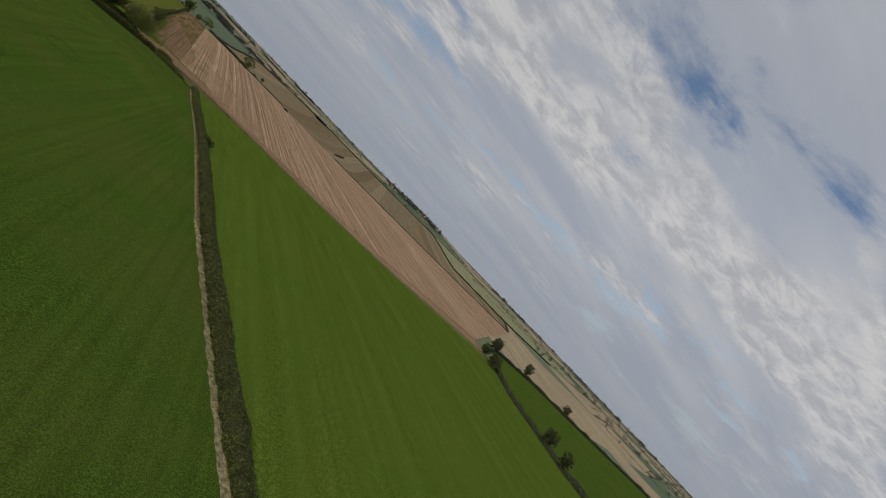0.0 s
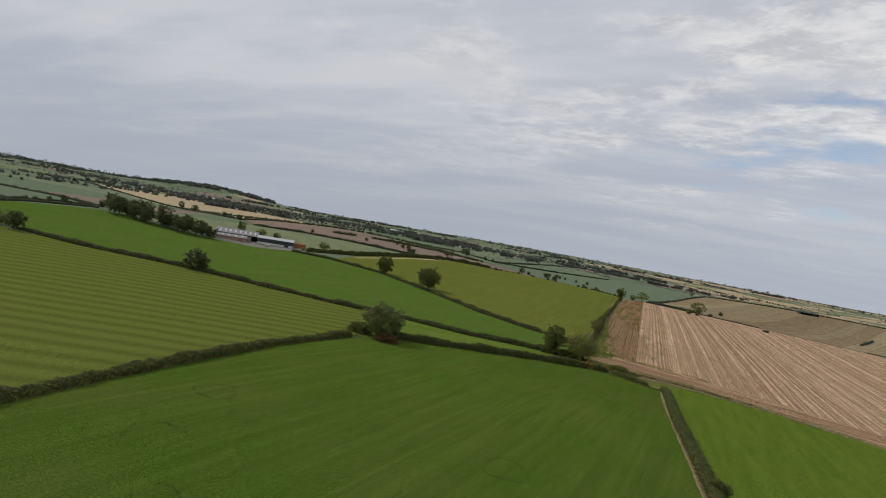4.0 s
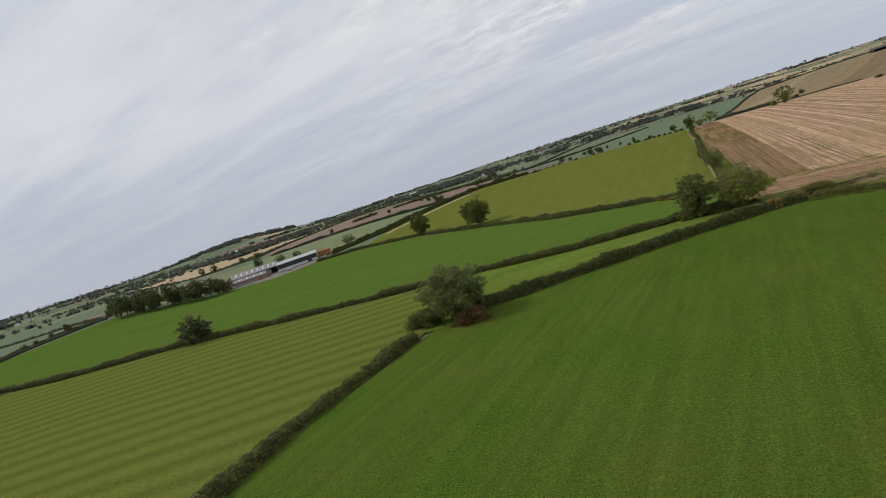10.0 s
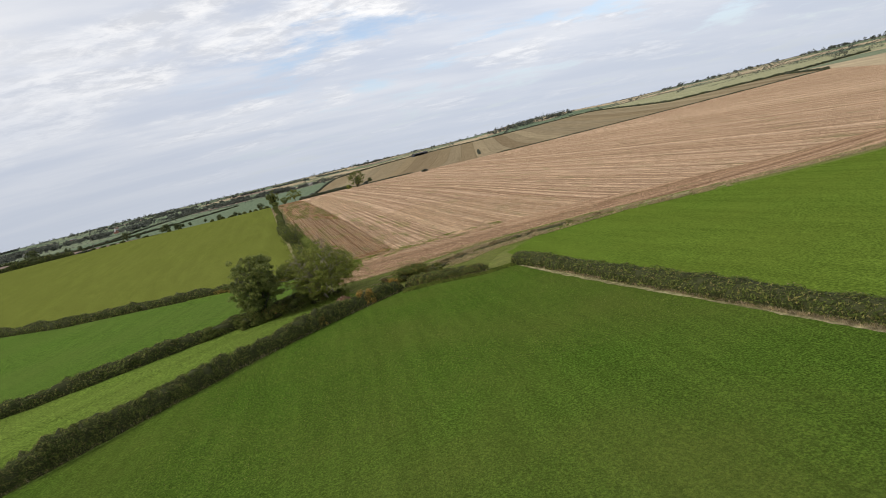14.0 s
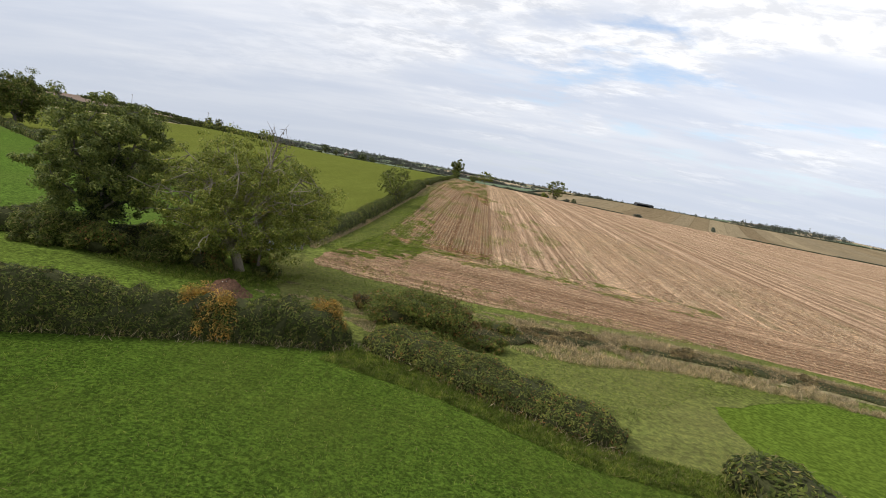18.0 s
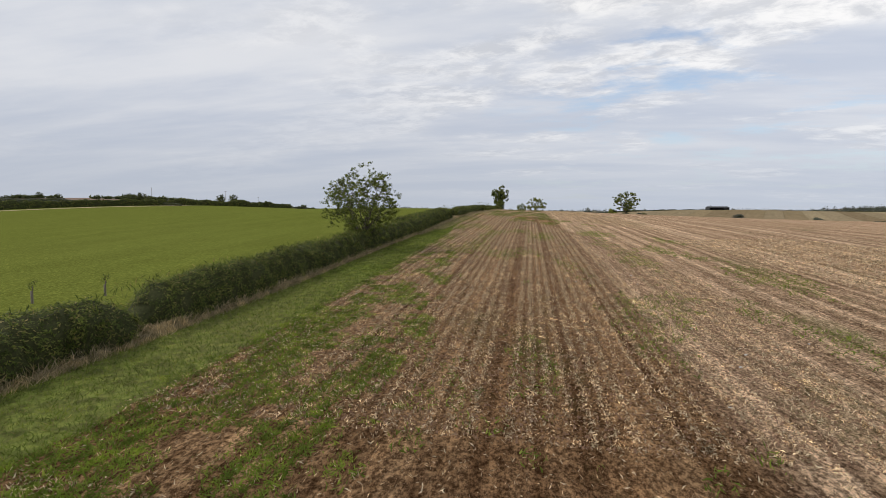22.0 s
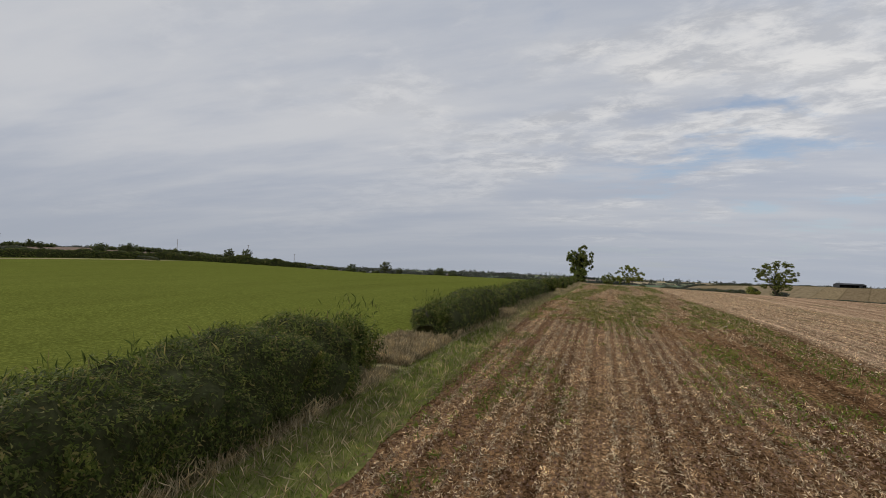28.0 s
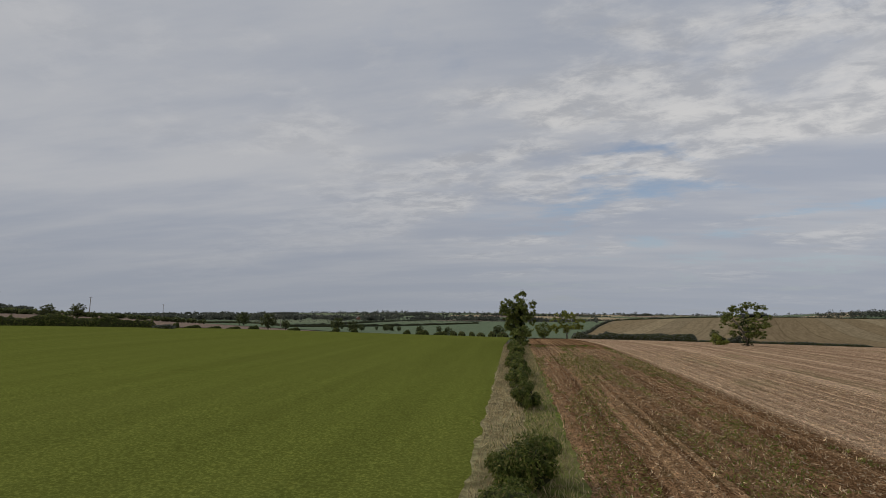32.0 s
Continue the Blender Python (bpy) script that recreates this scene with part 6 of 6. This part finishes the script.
def far_network():
    rng = np.random.default_rng(12)
    pts, sizes = [], []
    tpts, tsz = [], []
    for i in range(-HALF, HALF):
        for j in range(-HALF, HALF):
            a = np.array(cell_point(i, j))
            for b in (np.array(cell_point(i + 1, j)), np.array(cell_point(i, j + 1))):
                mid = (a + b) / 2
                r = math.hypot(mid[0], mid[1] - 50)
                if mid[1] < -700 or r > 4300 or rng.random() < 0.1:
                    continue
                if inside(np.array([mid[0]]), np.array([mid[1]]), OWN)[0]:
                    continue
                length = np.linalg.norm(b - a)
                n = int(length * (0.9 if r < 1600 else 0.35 if r < 2600 else 0.15))
                t = rng.random((n, 1))
                p = a + (b - a) * t + rng.normal(0, 1.0, (n, 2))
                pts.append(np.column_stack([p, rng.uniform(0.2, 2.6, n)]))
                sizes.append(np.full(n, 0.9 if r < 1600 else 1.5 if r < 2600 else 2.4))
                for _ in range(rng.poisson(length / (85 if r < 1800 else 260) * (0.25 if mid[0] > 0 and mid[1] > 900 else 1))):
                    c = a + (b - a) * rng.random()
                    h = rng.uniform(6, 14)
                    m = 44 if r < 1800 else 22
                    d = rng.normal(size=(m, 3))
                    d /= np.linalg.norm(d, axis=1)[:, None]
                    d *= (rng.random(m) ** 0.4)[:, None]
                    tpts.append(np.column_stack([c[0] + d[:, 0] * h * 0.5, c[1] + d[:, 1] * h * 0.5, h * 0.55 + d[:, 2] * h * 0.45]))
                    tsz.append(np.full(m, h * 0.11 if r < 1800 else h * 0.17))
    for name, pp, ss, label in (("far_hedgerow", pts, sizes, "dark far hedgerows between the fields"), ("far_trees", tpts, tsz, "scattered dark far trees")):
        p, s = np.concatenate(pp), np.concatenate(ss)
        p[:, 2] += ground_z(p[:, 0], p[:, 1])
        tagged(new(name, blades(rng, p, s, name, HAZED_LEAF, 0.0, 0.8)), label, "trees", kind="stuff")


def far_wood(x, y, w, d, turn, n, label, seed, tall=14, leaf=None, size=2.6):
    rng = np.random.default_rng(seed)
    m = max(8, n // 26)
    u, v = rng.uniform(-0.5, 0.5, m) * w, rng.uniform(-0.5, 0.5, m) * d
    c, s = math.cos(radians(turn)), math.sin(radians(turn))
    px, py = x + u * c - v * s, y + u * s + v * c
    lush = np.array([noise.noise(Vector((a * 0.013, b * 0.013, seed))) for a, b in zip(px, py)])
    keep = lush > -0.22
    px, py = px[keep], py[keep]
    h = tall * (0.55 + 0.5 * (lush[keep] + 0.25) + 0.5 * rng.random(len(px)) ** 2)
    k = rng.integers(0, len(px), n)
    d3 = rng.normal(size=(n, 3))
    d3 *= (rng.random(n) ** 0.4 / np.linalg.norm(d3, axis=1))[:, None]
    px, py, h = px[k] + d3[:, 0] * h[k] * 0.5, py[k] + d3[:, 1] * h[k] * 0.5, h[k]
    p = np.stack([px, py, ground_z(px, py) + h * (0.47 + 0.5 * d3[:, 2])], 1)
    size = min(size, tall * 0.24)
    tagged(new("far_wood", blades(rng, p, np.full(n, size), "far_wood", leaf or HAZED_LEAF, 0.0, 0.8)), label, "wood", kind="stuff")


far_network()
far_wood(1330, 2230, 440, 160, -25, 4200, "dark wood along a far hilltop", 1, 22)
far_wood(-1650, 1000, 500, 160, 35, 3600, "far wood beyond the tan field", 2)
far_wood(-1250, 1250, 700, 110, 20, 3600, "belt of far trees on the plain", 3)
far_wood(-2000, 300, 700, 130, 70, 3200, "far belt of trees to the west", 4)
far_wood(-620, 1500, 600, 120, 5, 3000, "far trees round a village", 5)
far_wood(-2500, 1500, 1200, 180, 50, 3600, "dark wooded far ridge", 6, 18)
far_wood(-300, 2900, 1300, 160, -5, 2000, "wooded far skyline", 7, 16)
far_wood(900, 3300, 1200, 160, -20, 1800, "wooded far skyline ridge", 8, 16)
far_wood(2300, 1500, 1200, 160, -55, 3000, "far belt of trees to the east", 9, 16)
far_wood(-560, 560, 500, 12, 32, 12000, "dark tree belt behind the crop", 10, 4.2, MID_LEAF, 1.0)
far_wood(-330, 480, 260, 9, 40, 9000, "dark belt of low trees on the brown rise", 11, 3.6, MID_LEAF, 0.9)
far_wood(-2300, 1980, 620, 420, 45, 14000, "wood over a far hill, grey-green with painted haze", 12, 16, None, 5.5)
# belts of trees between the fields of the western and northern plain
rng = np.random.default_rng(91)
for k in range(72):
    a, r = radians(rng.uniform(-8, 105)), rng.uniform(1300, 3300)
    far_wood(-math.cos(a) * r, 50 + math.sin(a) * r, rng.uniform(160, 520), 26, 90 - math.degrees(a) + rng.normal(0, 14), int(1500 + r * 0.3), "belt of dark trees on the far plain, greyed for haze", 400 + k, rng.uniform(6, 13), None, 2.2 + r * 0.001)


# ---- far houses, barns and poles ----
def house(x, y, turn, w, d, eave, ridge, wall, roof, label, group="far houses"):
    th = thing("house", (x, y, gz(x, y) - 0.2), label, "house", group, turn)
    for sgn in (-1, 1):
        wl = part_mesh("wall", box_mesh("wall", w, 0.3, eave, wall, 0, (0, sgn * d / 2, eave / 2)), th)
        for k in range(3):
            part_mesh("window", box_mesh("window", 1.2, 0.08, 1.3, GLASS, 0.02, (-w / 2 + (k + 0.6) * w / 3.2, sgn * (d / 2 + 0.16), eave * 0.62)), wl)
    for sx in (-1, 1):
        part_mesh("gable_wall", mesh_of("gable_wall", *gable(d, eave, ridge, sx * w / 2, 0.3), wall), th)
    rf = part_mesh("roof", mesh_of("roof", *prism(w, d, eave, ridge), roof), th)
    part_mesh("chimney", box_mesh("chimney", 0.9, 0.7, 2.0, BRICK, 0.03, (w * 0.32, 0, ridge + 0.4)), rf)
    return th


rng = np.random.default_rng(44)
for k, (x, y) in enumerate([(-900, 1960), (-860, 1990), (-960, 1930), (-700, 1900), (-640, 1950), (-520, 2020), (-1500, 900), (-1560, 950), (-1440, 1020), (-1700, 560), (-1760, 620), (-1900, 420), (-2050, 250), (-1300, 1400), (-1240, 1440), (-1180, 1380), (-400, 1500), (-350, 1540), (100, 1700), (160, 1740), (420, 1500), (480, 1540), (-620, 1300), (-560, 1340), (1180, 1500), (1230, 1560)]):
    house(x, y, rng.uniform(0, 180), rng.uniform(10, 18), rng.uniform(7, 9), rng.uniform(4.5, 6), rng.uniform(7.5, 9.5), BRICK if k % 4 == 0 else WHITE, TILE if k % 5 == 0 else ROOF, "red brick far house" if k % 4 == 0 else "white rendered far house")
barn(339, 981, 10, 34, 14, 4.5, 6.5, BLACK, BLACK, "dark open-sided far barn on the hilltop", BLACK, 0, 0.5, True)
barn(-1012, 1750, 20, 60, 26, 7, 10, WHITE, WHITE, "long white far warehouse", ROOFLIGHT, 0)
barn(-1500, 1150, 35, 70, 30, 7, 10, WHITE, WHITE, "long pale far warehouse", ROOFLIGHT, 0)


def pole(x, y, h):
    th = thing("utility_pole", (x, y, gz(x, y)), "slender wooden utility pole on the skyline", "pole", "skyline poles")
    part_mesh("shaft", mesh_of("shaft", *tube([Vector((0, 0, 0)), Vector((0, 0, h / 2)), Vector((0, 0, h))], [0.3, 0.24, 0.16], 8), POSTWOOD, True), th)
    part_mesh("crossarm", box_mesh("crossarm", 2.4, 0.2, 0.2, POSTWOOD, 0.02, (0, 0, h - 0.5)), th)


for x, y, h in [(-300, 520, 14), (-560, 480, 16), (-330, 640, 15), (-420, 560, 15), (-240, 700, 13)]:
    pole(x, y, h)
